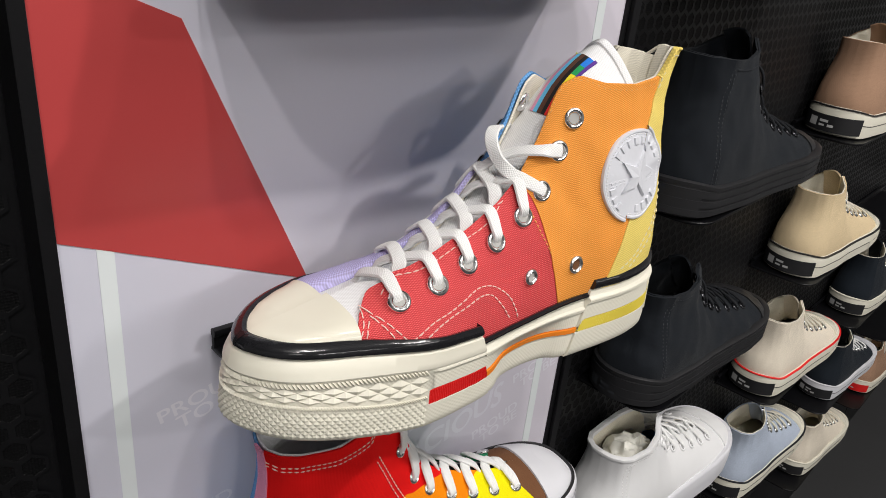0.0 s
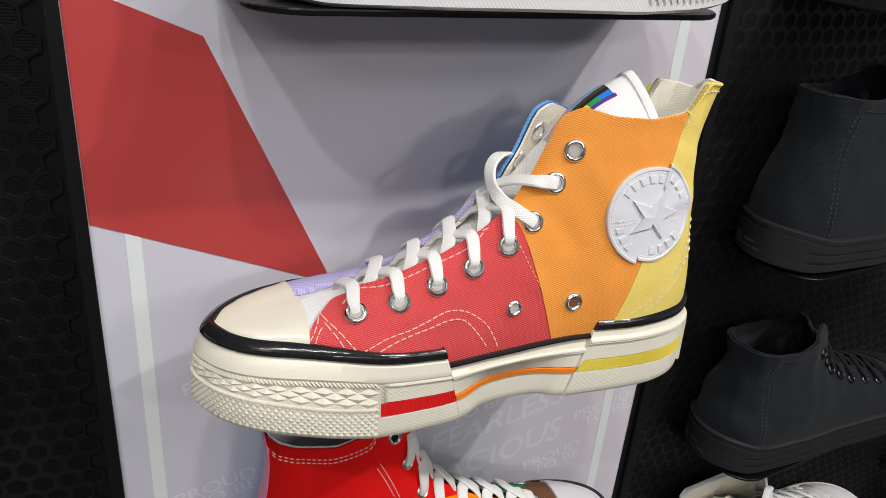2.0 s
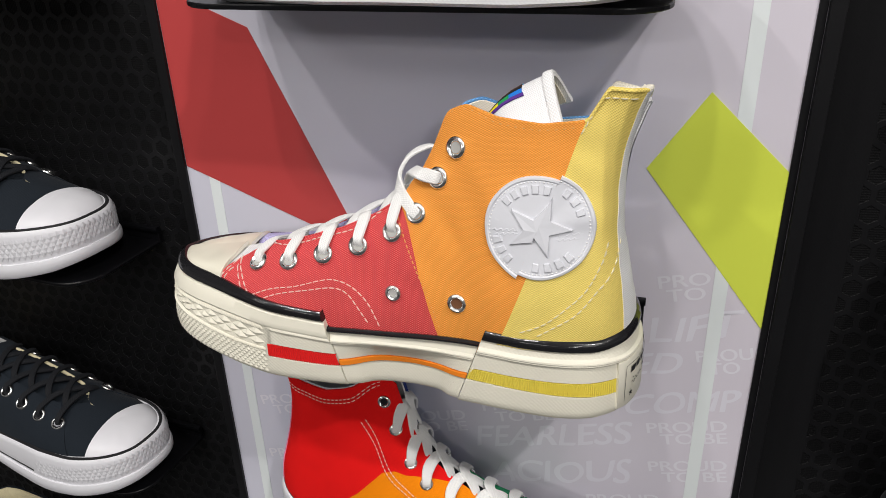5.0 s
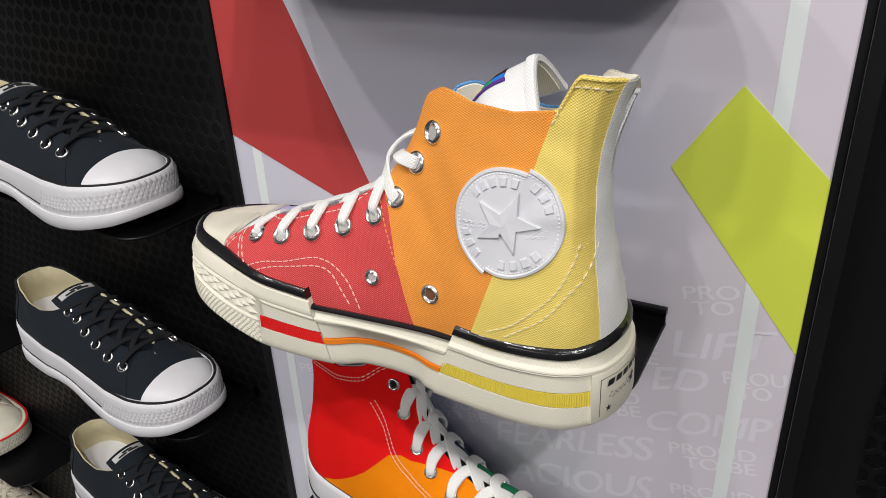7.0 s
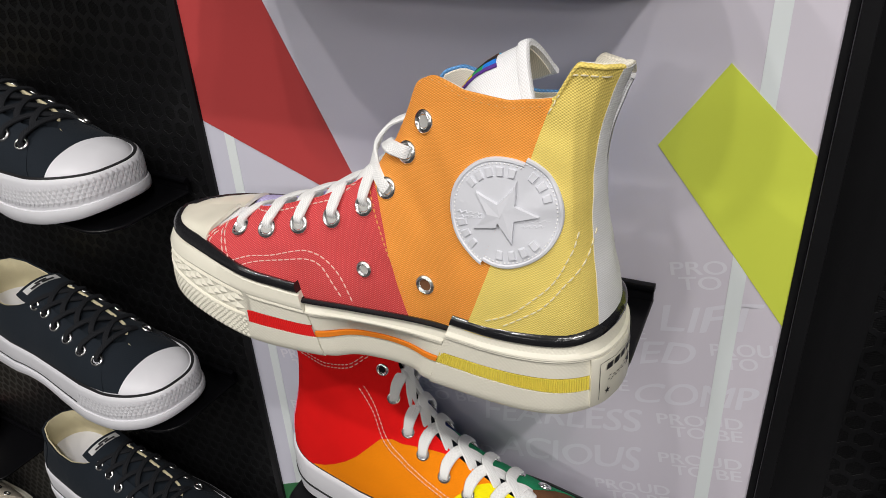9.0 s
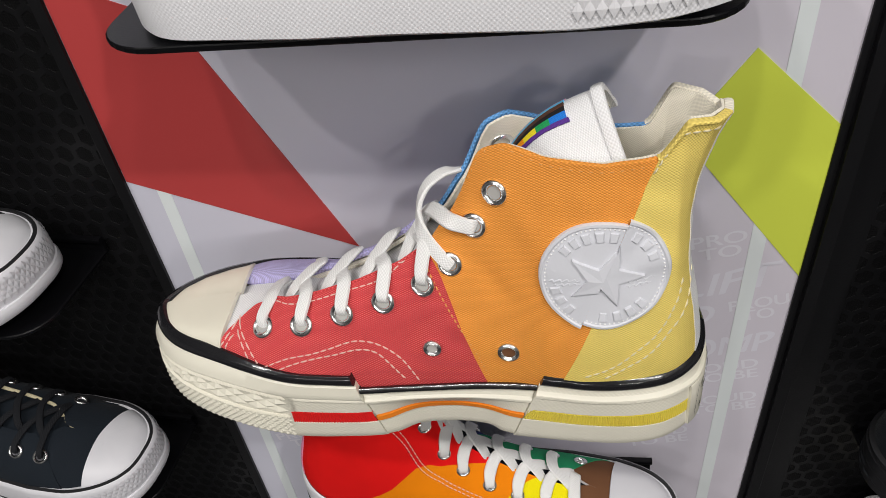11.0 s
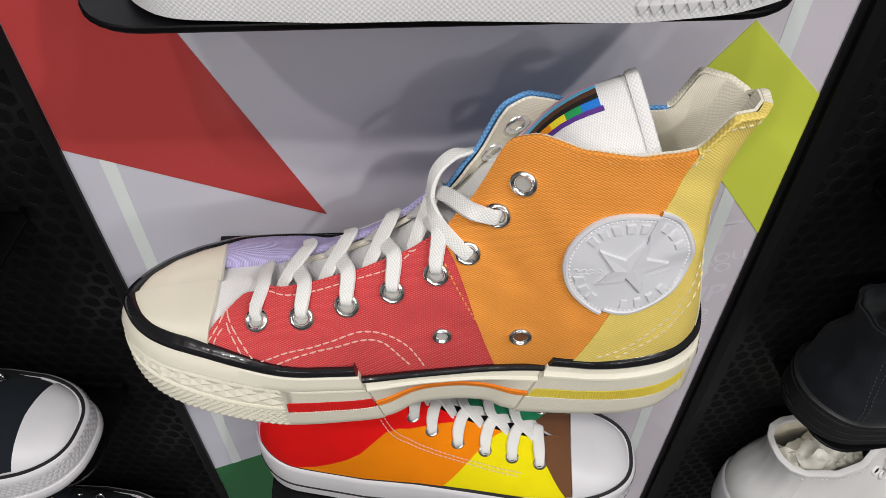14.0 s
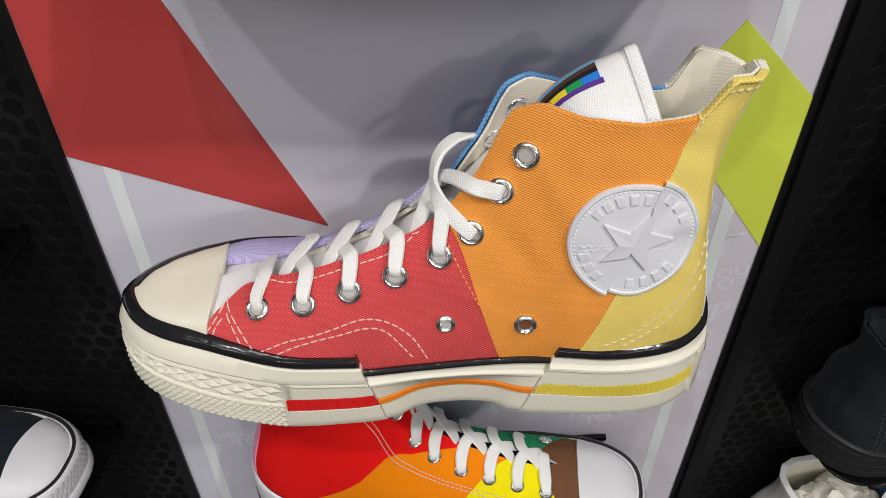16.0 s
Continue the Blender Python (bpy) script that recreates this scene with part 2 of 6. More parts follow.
POSTER_FAINT = plain("faint_grey_print", (0.78, 0.765, 0.835), 0.32, spread=0.03, scale=6.0)
FLOOR_MAT = plain("dark_vinyl_floor", (0.05, 0.05, 0.052), 0.35, spread=0.12, scale=5.0, bump_scale=80.0)
ROOM_MAT = plain("painted_plaster", (0.55, 0.55, 0.55), 0.8, spread=0.04, scale=3.0)
CEILING_MAT = plain("white_ceiling", (0.75, 0.75, 0.74), 0.85, spread=0.03, scale=3.0)


# ---------------------------------------------------------------- mesh helpers
def mesh(name, verts, faces, mat, parent=None, label="", uvs=None, smooth=True, flip=1):
    me = bpy.data.meshes.new(name)
    v = np.array(verts, float)
    if flip < 0:
        v[:, 1] *= -1
        faces = [f[::-1] for f in faces]
        if uvs is not None:
            uvs = [u[::-1] for u in uvs]
    me.from_pydata(v.tolist(), [], faces)
    if smooth:
        me.polygons.foreach_set("use_smooth", [True] * len(me.polygons))
        me.set_sharp_from_angle(angle=radians(38))
    if uvs is not None:
        layer = me.uv_layers.new(name="UVMap")
        layer.data.foreach_set("uv", np.concatenate([np.ravel(u) for u in uvs]))
    me.materials.append(mat)
    ob = new(name, me)
    if parent:
        ob.parent = parent
    if label:
        ob["label"] = label
    return ob


class Pile:
    """Collects pieces of one mesh."""

    def __init__(self):
        self.v, self.f, self.uv = [], [], []

    def add(self, verts, faces, uvs=None):
        n = len(self.v)
        self.v += [tuple(p) for p in verts]
        self.f += [tuple(i + n for i in f) for f in faces]
        if uvs is not None:
            self.uv += uvs

    def make(self, name, mat, parent=None, label="", smooth=True, flip=1):
        return mesh(name, self.v, self.f, mat, parent, label, self.uv or None, smooth, flip)


def box_data(a, b, bevel=0.0):
    """A box between two corners, its edges chamfered."""
    a, b = np.minimum(a, b), np.maximum(a, b)
    bm = bmesh.new()
    bmesh.ops.create_cube(bm, size=1.0)
    for v in bm.verts:
        v.co = Vector([(a[i] + b[i]) / 2 + v.co[i] * (b[i] - a[i]) for i in range(3)])
    if bevel:
        bmesh.ops.bevel(bm, geom=bm.edges[:], offset=bevel, segments=2, profile=0.6, affect="EDGES")
    vs = [tuple(v.co) for v in bm.verts]
    fs = [tuple(v.index for v in f.verts) for f in bm.faces]
    bm.free()
    return vs, fs


def box(name, a, b, mat, parent=None, label="", bevel=0.0):
    return mesh(name, *box_data(a, b, bevel), mat, parent, label, smooth=False)


def prism(outline, y0, y1):
    """A flat shape given in x and z, from depth y0 to y1."""
    n = len(outline)
    vs = [(x, y0, z) for x, z in outline] + [(x, y1, z) for x, z in outline]
    fs = [tuple(range(n)), tuple(range(2 * n - 1, n - 1, -1))]
    fs += [(i, i + n, (i + 1) % n + n, (i + 1) % n) for i in range(n)]
    return vs, fs


def sheet(grid, thick, normals, closed_sides=True, open_top=False, open_start=False, open_end=False, flank=0):
    """A sheet with thickness from a grid of points (rows x columns x 3); UVs in metres."""
    g = np.asarray(grid, float)
    r, c, _ = g.shape
    inner = g - normals * thick
    verts = np.concatenate([g.reshape(-1, 3), inner.reshape(-1, 3)])
    du = np.zeros((r, c))
    du[:, 1:] = np.cumsum(np.linalg.norm(np.diff(g, axis=1), axis=2), axis=1)
    dv = np.zeros((r, c))
    dv[1:] = np.cumsum(np.linalg.norm(np.diff(g, axis=0), axis=2), axis=0)
    du = du - du[:, c // 2:c // 2 + 1]
    uv = np.stack([du, dv], -1).reshape(-1, 2)
    if flank:
        p = g.reshape(-1, 3)
        turn = np.clip((0.075 - p[:, 0]) / 0.05, 0, 1)
        uv = np.stack([p[:, 0] + 0.8 * turn * (np.abs(p[:, 1]) - 0.045) if flank == 1 else p[:, 1], p[:, 2] + 0.8 * (0.045 - np.abs(p[:, 1]))], -1)
    faces, uvs = [], []

    def put(f):
        faces.append(f)
        uvs.append(uv[[i % (r * c) for i in f]])

    m = r * c
    for i in range(r - 1):
        for j in range(c - 1):
            a, b, d, e = i * c + j, i * c + j + 1, (i + 1) * c + j + 1, (i + 1) * c + j
            put((a, b, d, e))
            put((e + m, d + m, b + m, a + m))
    if closed_sides:
        for j in range(c - 1):
            put((j + m, j + 1 + m, j + 1, j))
            k = (r - 1) * c + j
            if not open_top:
                put((k, k + 1, k + 1 + m, k + m))
        for i in range(r - 1):
            a, b = i * c, (i + 1) * c
            if not open_start:
                put((a, b, b + m, a + m))
            a, b = i * c + c - 1, (i + 1) * c + c - 1
            if not open_end:
                put((a + m, b + m, b, a))
    return verts, faces, uvs


def spline(points, n):
    """Catmull-Rom through the points, n samples in all."""
    p = np.array(points, float)
    p = np.vstack([2 * p[0] - p[1], p, 2 * p[-1] - p[-2]])
    k = len(p) - 3
    out = []
    for s in np.linspace(0, k - 1e-6, n):
        i = int(s)
        t = s - i
        a, b, c, d = p[i:i + 4]
        out.append(0.5 * (2 * b + (c - a) * t + (2 * a - 5 * b + 4 * c - d) * t * t + (3 * b - a - 3 * c + d) * t ** 3))
    return np.array(out)


def ribbon(points, ups, width, thick, n=26, taper=1.0):
    """A flat woven band along the points; ups are its face normals, width may be a list."""
    path = spline(points, n)
    up = spline(ups, n)
    w = np.interp(np.linspace(0, 1, n), np.linspace(0, 1, len(width)), width) if isinstance(width, (list, tuple)) else np.full(n, width)
    tan = np.gradient(path, axis=0)
    tan /= np.linalg.norm(tan, axis=1)[:, None] + 1e-9
    side = np.cross(tan, up)
    side /= np.linalg.norm(side, axis=1)[:, None] + 1e-9
    nor = np.cross(side, tan)
    ring = [(-0.5, 0.0), (-0.42, 0.42), (-0.18, 0.52), (0.18, 0.52), (0.42, 0.42), (0.5, 0.0), (0.42, -0.42), (0.0, -0.5), (-0.42, -0.42)]
    k = len(ring)
    verts = [path[i] + side[i] * w[i] * a + nor[i] * thick * b for i in range(n) for a, b in ring]
    run = np.concatenate([[0], np.cumsum(np.linalg.norm(np.diff(path, axis=0), axis=1))])
    faces, uvs = [], []
    for i in range(n - 1):
        for j in range(k):
            a, b = i * k + j, i * k + (j + 1) % k
            faces.append((a, b, b + k, a + k))
            x0, x1 = j / k * 2.1 * w[i], (j + 1) / k * 2.1 * w[i]
            p, q = run[i], run[i + 1]
            uvs.append(np.array([(p, x0), (p, x1), (q, x1), (q, x0)]))
    for f in (tuple(range(k))[::-1], tuple(range((n - 1) * k, n * k))):
        faces.append(f)
        uvs.append(np.zeros((k, 2)))
    return verts, faces, uvs


def torus(centre, normal, R, r, n=24, k=8, squash=1.0):
    nrm = Vector(normal).normalized()
    rot = nrm.to_track_quat("Z", "Y").to_matrix()
    vs, fs = [], []
    for i in range(n):
        a = 2 * math.pi * i / n
        for j in range(k):
            b = 2 * math.pi * j / k
            p = Vector(((R + r * math.cos(b)) * math.cos(a), (R + r * math.cos(b)) * math.sin(a), r * squash * math.sin(b)))
            vs.append(tuple(Vector(centre) + rot @ p))
            fs.append((i * k + j, ((i + 1) % n) * k + j, ((i + 1) % n) * k + (j + 1) % k, i * k + (j + 1) % k))
    return vs, fs


# ---------------------------------------------------------------- shoes
def keyed(keys, x):
    k = keys if isinstance(keys, np.ndarray) else np.array(keys, float)
    return np.array([np.interp(x, k[:, 0], k[:, i]) for i in range(1, k.shape[1])])


class Last:
    """The form of one shoe. Local axes: u from heel to toe, v to the visible side, w up from the ground."""

    N = 120

    def __init__(self, L, widths, top, bottom, topline, low=False, rt=0.062, rh=0.036, wob=0.0005, seed=0, toe_in=0.005, U0=0.0, bend=0.0, turn=0.0, shut=0.0, seat=None, plan=None, far_line=None, inset=None, folds=()):
        self.folds = folds
        self.plan, self.far_line, self.inset = plan, far_line, inset
        self.L, self.widths, self.top, self.bottom, self.line = L, widths, top, bottom, topline
        self.rt, self.rh, self.low, self.wob, self.seed, self.toe_in, self.U0 = rt, rh, low, wob, seed, toe_in, U0
        self.wx, self.wy = zip(*widths)
        self.bend, self.turn, self.shut = bend, turn, shut
        self.seat = seat or (lambda u: top(u) - 0.006)
        self.prepare()

    def half(self, u):
        L = self.L
        u = min(max(u, self.U0), L)
        if self.plan is not None:
            near, away = keyed(self.plan, u)
            return float(near + away) / 2
        h = float(np.interp(u, self.wx, self.wy))
        if u - self.U0 < self.rh:
            h *= math.sqrt(max(0.0, 1 - (1 - (u - self.U0) / self.rh) ** 2))
        if u > L - self.rt:
            h *= max(0.0, 1 - (1 - (L - u) / self.rt) ** 2.7) ** (1 / 2.7)
        return h

    def prepare(self):
        """Dense tables of the outline, its normals and the top line, so that later look-ups are quick."""
        n = self.M = 1600
        us = [self.u_at(k / n) for k in range(n + 1)]
        p = np.array([(u, self.half(u)) for u in us])
        t = np.gradient(p, axis=0)
        t = np.stack([np.convolve(np.pad(t[:, k], 6, "edge"), np.ones(13) / 13, "valid") for k in range(2)], -1)
        t /= np.linalg.norm(t, axis=1)[:, None] + 1e-12
        nr = np.stack([-t[:, 1], t[:, 0]], -1)
        nr[0], nr[-1] = (-1, 0), (1, 0)
        win = np.hanning(33)[1:-1]
        win /= win.sum()
        base = []
        for k, u in enumerate(us):
            inset = self.inset(u) if self.inset else -0.0035 - self.toe_in * min(max((u - 0.66 * self.L) / (0.25 * self.L), 0), 1) * 1.3
            base.append((p[k, 0] + nr[k, 0] * inset, max(0.0, p[k, 1] + nr[k, 1] * inset), self.seat(u)))
        base = np.array(base)
        self.ctrl = {}
        for side, keys in ((1, self.line), (-1, self.far_line or self.line)):
            line = np.array(keys, float)
            cols = [np.interp(us, line[:, 0], line[:, k]) for k in range(1, 10)]
            cols = [np.convolve(np.pad(c, 15, "reflect", reflect_type="odd"), win, "valid") for c in cols]
            cols[1][0] = 0.0
            T = np.array(cols[:3]).T
            self.ctrl[side] = np.concatenate([base, base + np.array(cols[3:6]).T, T + np.array(cols[6:9]).T, T], axis=1)
        self.out, self.nor = p.tolist(), nr.tolist()

    def mid(self, u):
        """Sideways shift of the centre line towards the heel."""
        if self.plan is not None:
            near, away = keyed(self.plan, min(max(u, self.U0), self.L))
            return float(near - away) / 2
        x = min(max((0.11 - u) / 0.085, 0.0), 1.0)
        y = min(max((u - 0.215) / 0.065, 0.0), 1.0)
        return self.bend * x * x * (3 - 2 * x) + self.turn * y * y * (3 - 2 * y)

    def u_at(self, q):
        return self.U0 + (self.L - self.U0) * (1 - math.cos(math.pi * q)) / 2

    def edge(self, u, side, off):
        """A point of the plan outline, moved out by off along its normal."""
        x = self.q_of(u) * self.M
        i = min(int(x), self.M - 1)
        f = x - i
        a, b, c, d = self.out[i], self.out[i + 1], self.nor[i], self.nor[i + 1]
        return np.array([a[0] + (b[0] - a[0]) * f + (c[0] + (d[0] - c[0]) * f) * off, self.mid(u) + side * (a[1] + (b[1] - a[1]) * f + (c[1] + (d[1] - c[1]) * f) * off)])

    def loop(self, u0, u1, n=None):
        """(u, side) round the footprint between u0 and u1, visible side first."""
        n = n or self.N
        u0, u1 = max(u0, self.U0), min(u1, self.L)
        us = [self.u_at(q) for q in np.linspace(self.q_of(u0), self.q_of(u1), n)]
        back = us[::-1]
        if u1 >= self.L - 1e-9:
            back = back[1:]
        if u0 <= self.U0 + 1e-9:
            back = back[:-1]
        return [(u, 1) for u in us] + [(u, -1) for u in back]

    def loft(self, loop, rings, cap=True):
        """A body from rings of (offset, height), each a number or a function of u."""
        n = len(loop)
        verts, faces, uvs = [], [], []
        run = [0.0]
        base = [self.edge(u, s, 0) for u, s in loop]
        for i in range(1, n + 1):
            run.append(run[-1] + float(np.linalg.norm(base[i % n] - base[i - 1])))
        hs = []
        for off, w in rings:
            for u, s in loop:
                o = off(u) if callable(off) else off
                h = w(u) if callable(w) else w
                x, y = self.edge(u, s, o)
                verts.append((x, y, h))
                hs.append(h)
        for r in range(len(rings) - 1):
            for i in range(n):
                j = (i + 1) % n
                f = (r * n + j, r * n + i, (r + 1) * n + i, (r + 1) * n + j)
                faces.append(f)
                uvs.append(np.array([(run[i + 1], hs[f[0]]), (run[i], hs[f[1]]), (run[i], hs[f[2]]), (run[i + 1], hs[f[3]])]))
        if cap:
            for f in (tuple(range(n)), tuple(range(len(rings) * n - 1, (len(rings) - 1) * n - 1, -1))):
                faces.append(f)
                uvs.append(np.array([verts[i][:2] for i in f]))
        return verts, faces, uvs

    def q_of(self, u):
        return math.acos(1 - 2 * min(max((u - self.U0) / (self.L - self.U0), 0.0), 1.0)) / math.pi

    def surf(self, side, q, t):
        """The upper: q from heel to toe along the sole edge, t from the sole edge to the top line."""
        x = min(max(q, 0.0), 1.0) * self.M
        i = min(int(x), self.M - 1)
        tab = self.ctrl[side]
        c = tab[i] + (tab[i + 1] - tab[i]) * (x - i)
        s = 1 - t
        p = s ** 3 * c[0:3] + 3 * s * s * t * c[3:6] + 3 * s * t * t * c[6:9] + t ** 3 * c[9:12]
        p[1] = side * p[1] + self.mid(p[0])
        if side < 0 and self.shut:
            x, y = min(max((p[0] - 0.112) / 0.03, 0.0), 1.0), min(max((0.232 - p[0]) / 0.02, 0.0), 1.0)
            p[1] += self.shut * t ** 3 * x * y
            p[2] -= 0.3 * self.shut * t ** 3 * x * y
        if side < 0 and self.bend:
            p[2] -= 0.006 * t ** 3 * self.mid(min(p[0], 0.2)) / self.bend
        return p

    def grid(self, side, qb, qt, rows, cols, off=0.0, power=(1.0, 1.0)):
        """A patch of the upper between two slanted borders: qb, qt are (start, end) at the bottom and at the top."""
        pts = np.zeros((rows, cols, 3))
        nor = np.zeros((rows, cols, 3))
        for i, t in enumerate(np.linspace(0, 1, rows)):
            a, b = qb[0] + (qt[0] - qb[0]) * t ** power[0], qb[1] + (qt[1] - qb[1]) * t ** power[1]
            for j, q in enumerate(np.linspace(a, b, cols)):
                p, n = self.at(side, q, t)
                pts[i, j], nor[i, j] = p + n * off, n
        if side < 0:
            pts, nor = pts[:, ::-1], nor[:, ::-1]
        return pts, nor

    def at(self, side, q, t):
        e = 0.004
        q0, q1 = max(q - e, 0.0), min(q + e, 1.0)
        t0, t1 = max(t - 0.01, 0), min(t + 0.01, 1)
        p = self.surf(side, q, t)
        a = self.surf(side, q1, t) - self.surf(side, q0, t)
        b = self.surf(side, q, t1) - self.surf(side, q, t0)
        n = np.cross(b, a) * side
        if np.linalg.norm(a) < 1e-5:
            n = np.array([0.12, 0.0, 1.0])
        if q < 0.005:
            n = np.array([-1.0, 0.0, 0.0]) + np.array([0, 0, -0.1])
        if (t > 0.995 and abs(p[1] - self.mid(p[0])) < 2e-4) or q > 0.998:
            n[1] = 0.0
        n = n / (np.linalg.norm(n) + 1e-12)
        if self.wob:
            d = noise.noise(Vector((p[0] * 38 + self.seed, p[1] * 38, p[2] * 38))) + 0.5 * noise.noise(Vector((p[0] * 90, p[1] * 90 + self.seed, p[2] * 90)))
            p = p + n * d * self.wob * min(1.0, 4 * t) * (min(1.0, 3 * (1 - t)) if p[0] > 0.235 else 1.0)
        for fu, fw, ang, run, wide, tall in self.folds if side > 0 else ():
            a, b = p[0] - fu, p[2] - fw
            if abs(a) < 3 * run and abs(b) < 3 * run:
                c, d = math.cos(ang), math.sin(ang)
                p = p + n * tall * ease((p[0] - .022) / .02) * math.exp(-((a * c + b * d) / run) ** 2 - ((b * c - a * d) / wide) ** 2)
        return p, n

    def find(self, u, w, side=1):
        """The point of the upper that shows at length u and height w, with its normal."""
        if not hasattr(self, "table"):
            self.table = {}
        if side not in self.table:
            qs, ts = np.linspace(0.02, 0.93, 120), np.linspace(0, 1, 60)
            self.table[side] = (qs, ts, np.array([[self.surf(side, q, t) for t in ts] for q in qs]))
        qs, ts, tab = self.table[side]
        d = (tab[:, :, 0] - u) ** 2 + (tab[:, :, 2] - w) ** 2
        i, j = np.unravel_index(d.argmin(), d.shape)
        q, t = qs[i], ts[j]
        for _ in range(4):
            p = self.surf(side, q, t)
            e = np.array([u - p[0], w - p[2]])
            dq = (self.surf(side, min(q + 1e-3, 1), t) - p) / 1e-3
            dt = (self.surf(side, q, min(t + 1e-3, 1)) - p) / 1e-3
            J = np.array([[dq[0], dt[0]], [dq[2], dt[2]]])
            if abs(np.linalg.det(J)) < 1e-9:
                break
            st = np.linalg.solve(J, e)
            q, t = min(max(q + np.clip(st[0], -0.02, 0.02), 0.0), 1.0), min(max(t + np.clip(st[1], -0.05, 0.05), 0.0), 1.0)
        return self.at(side, q, t)


def panel(last, name, mat, root, side, ub, ut, off, label="", rows=18, cols=22, thick=0.0016, flip=1, power=(1.0, 1.0)):
    qb, qt = [last.q_of(u) for u in ub], [last.q_of(u) for u in ut]
    g, n = last.grid(side, qb, qt, rows, cols, off, power)
    v, f, uv = sheet(g, thick, n, flank=1)
    return mesh(name, v, f, mat, root, label, uv, True, flip)


def eyelet(last, root, p, n, mat, flip, R=0.0044, r=0.0013):
    """A pressed metal eyelet: a rolled flange that turns down into the hole."""
    rot = Vector(n).to_track_quat("Z", "Y").to_matrix()
    prof = [(R + .0014, -.0004), (R + .0013, .0005), (R + .0008, .0011), (R, .0014), (R - .0006, .0011), (R - .0012, .0003), (R - .0015, -.0010), (R - .0016, -.0022)]
    k = 24
    vs, fs = [], []
    for rad, h in prof:
        for i in range(k):
            a = 2 * math.pi * i / k
            vs.append(tuple(Vector(p) + rot @ Vector((rad * math.cos(a), rad * math.sin(a), h))))
    for i in range(len(prof) - 1):
        for j in range(k):
            fs.append((i * k + j, i * k + (j + 1) % k, (i + 1) * k + (j + 1) % k, (i + 1) * k + j))
    return mesh("eyelet", vs, fs, mat, root, flip=flip)


def hole(root, p, n, flip, R=0.003, mat=None):
    nrm = Vector(n)
    rot = nrm.to_track_quat("Z", "Y").to_matrix()
    pts = [Vector(p) + nrm * 0.0002 + rot @ Vector((R * math.cos(a), R * math.sin(a), 0)) for a in np.linspace(0, 2 * math.pi, 16, endpoint=False)]
    return mesh("eyelet_hole", [tuple(x) for x in pts], [tuple(range(16))], mat or GREY_HOLE, root, flip=flip)


def stitch_line(pile, last, pts, side=1, dash=0.0030, gap=0.0008, width=0.00026, lift=0.0007):
    """Thread stitches along a line given in (u, w) on the upper."""
    p = spline([(a, b, 0) for a, b in pts], 60)[:, :2]
    run = np.concatenate([[0], np.cumsum(np.linalg.norm(np.diff(p, axis=0), axis=1))])
    s = 0.0
    while s + dash < run[-1]:
        ends = []
        for d in (s, s + dash / 2, s + dash):
            u, w = np.interp(d, run, p[:, 0]), np.interp(d, run, p[:, 1])
            ends.append(last.find(u, w, side))
        (a, na), (m, nm), (b, nb) = ends
        x = b - a
        x = np.cross(x / (np.linalg.norm(x) + 1e-9), nm) * width
        a, m, b = a + na * (lift - 0.0004), m + nm * (lift + 0.00015), b + nb * (lift - 0.0004)
        lo = nm * 0.0008
        pile.add([a - x, a + x, m + x, m - x, b + x, b - x, m + x - lo, m - x - lo],
                 [(0, 1, 2, 3), (3, 2, 4, 5), (1, 6, 2), (2, 6, 4), (0, 3, 7), (3, 5, 7)])
        s += dash + gap


def bumper(last, pile, u0, off, rows, ds, dw, height, side_from=1):
    """Staggered pyramids round the toe; rows are heights as functions of u."""
    loop = last.loop(u0, last.L, 160)
    base = np.array([last.edge(u, s, 0) for u, s in loop])
    us = np.array([u for u, s in loop])
    run = np.concatenate([[0], np.cumsum(np.linalg.norm(np.diff(base, axis=0), axis=1))])
    sides = np.array([s for u, s in loop])

    def at(d, w, o):
        d = min(max(d, 0), run[-1])
        i = min(np.searchsorted(run, d), len(run) - 1)
        u = np.interp(d, run, us)
        s = 1 if d < run[np.argmax(us)] else -1
        h = w(u)
        x, y = last.edge(u, s, (off(u, h) if callable(off) else off) + o)
        return np.array([x, y, h])

    for k, w in enumerate(rows):
        n = int(run[-1] / (2 * ds))
        for i in range(n):
            d = 2 * ds * i + (ds if k % 2 else 0) + ds
            if d + ds > run[-1]:
                continue
            tall = dw if callable(dw) else (lambda u: dw)
            c = [at(d - ds, w, 0), at(d, lambda u: w(u) - tall(u), 0), at(d + ds, w, 0), at(d, lambda u: w(u) + tall(u), 0), at(d, w, height)]
            pile.add(c, [(0, 4, 1), (1, 4, 2), (2, 4, 3), (3, 4, 0)])
    return at, run[-1]


def rope(pile, at, length, w, pitch, tall, height):
    """A twisted cord moulded round the toe."""
    n = int(length / pitch)
    for i in range(n):
        d = i * pitch
        c = [at(d, lambda u: w(u) - tall, 0), at(d + pitch * 0.9, lambda u: w(u) - tall, 0), at(d + pitch * 1.9, lambda u: w(u) + tall, 0),
             at(d + pitch, lambda u: w(u) + tall, 0), at(d + pitch * 0.6, lambda u: w(u) - tall * 0.5, height), at(d + pitch * 1.3, lambda u: w(u) + tall * 0.5, height)]
        pile.add(c, [(0, 4, 1), (1, 4, 5, 2), (2, 5, 3), (3, 5, 4, 0)])


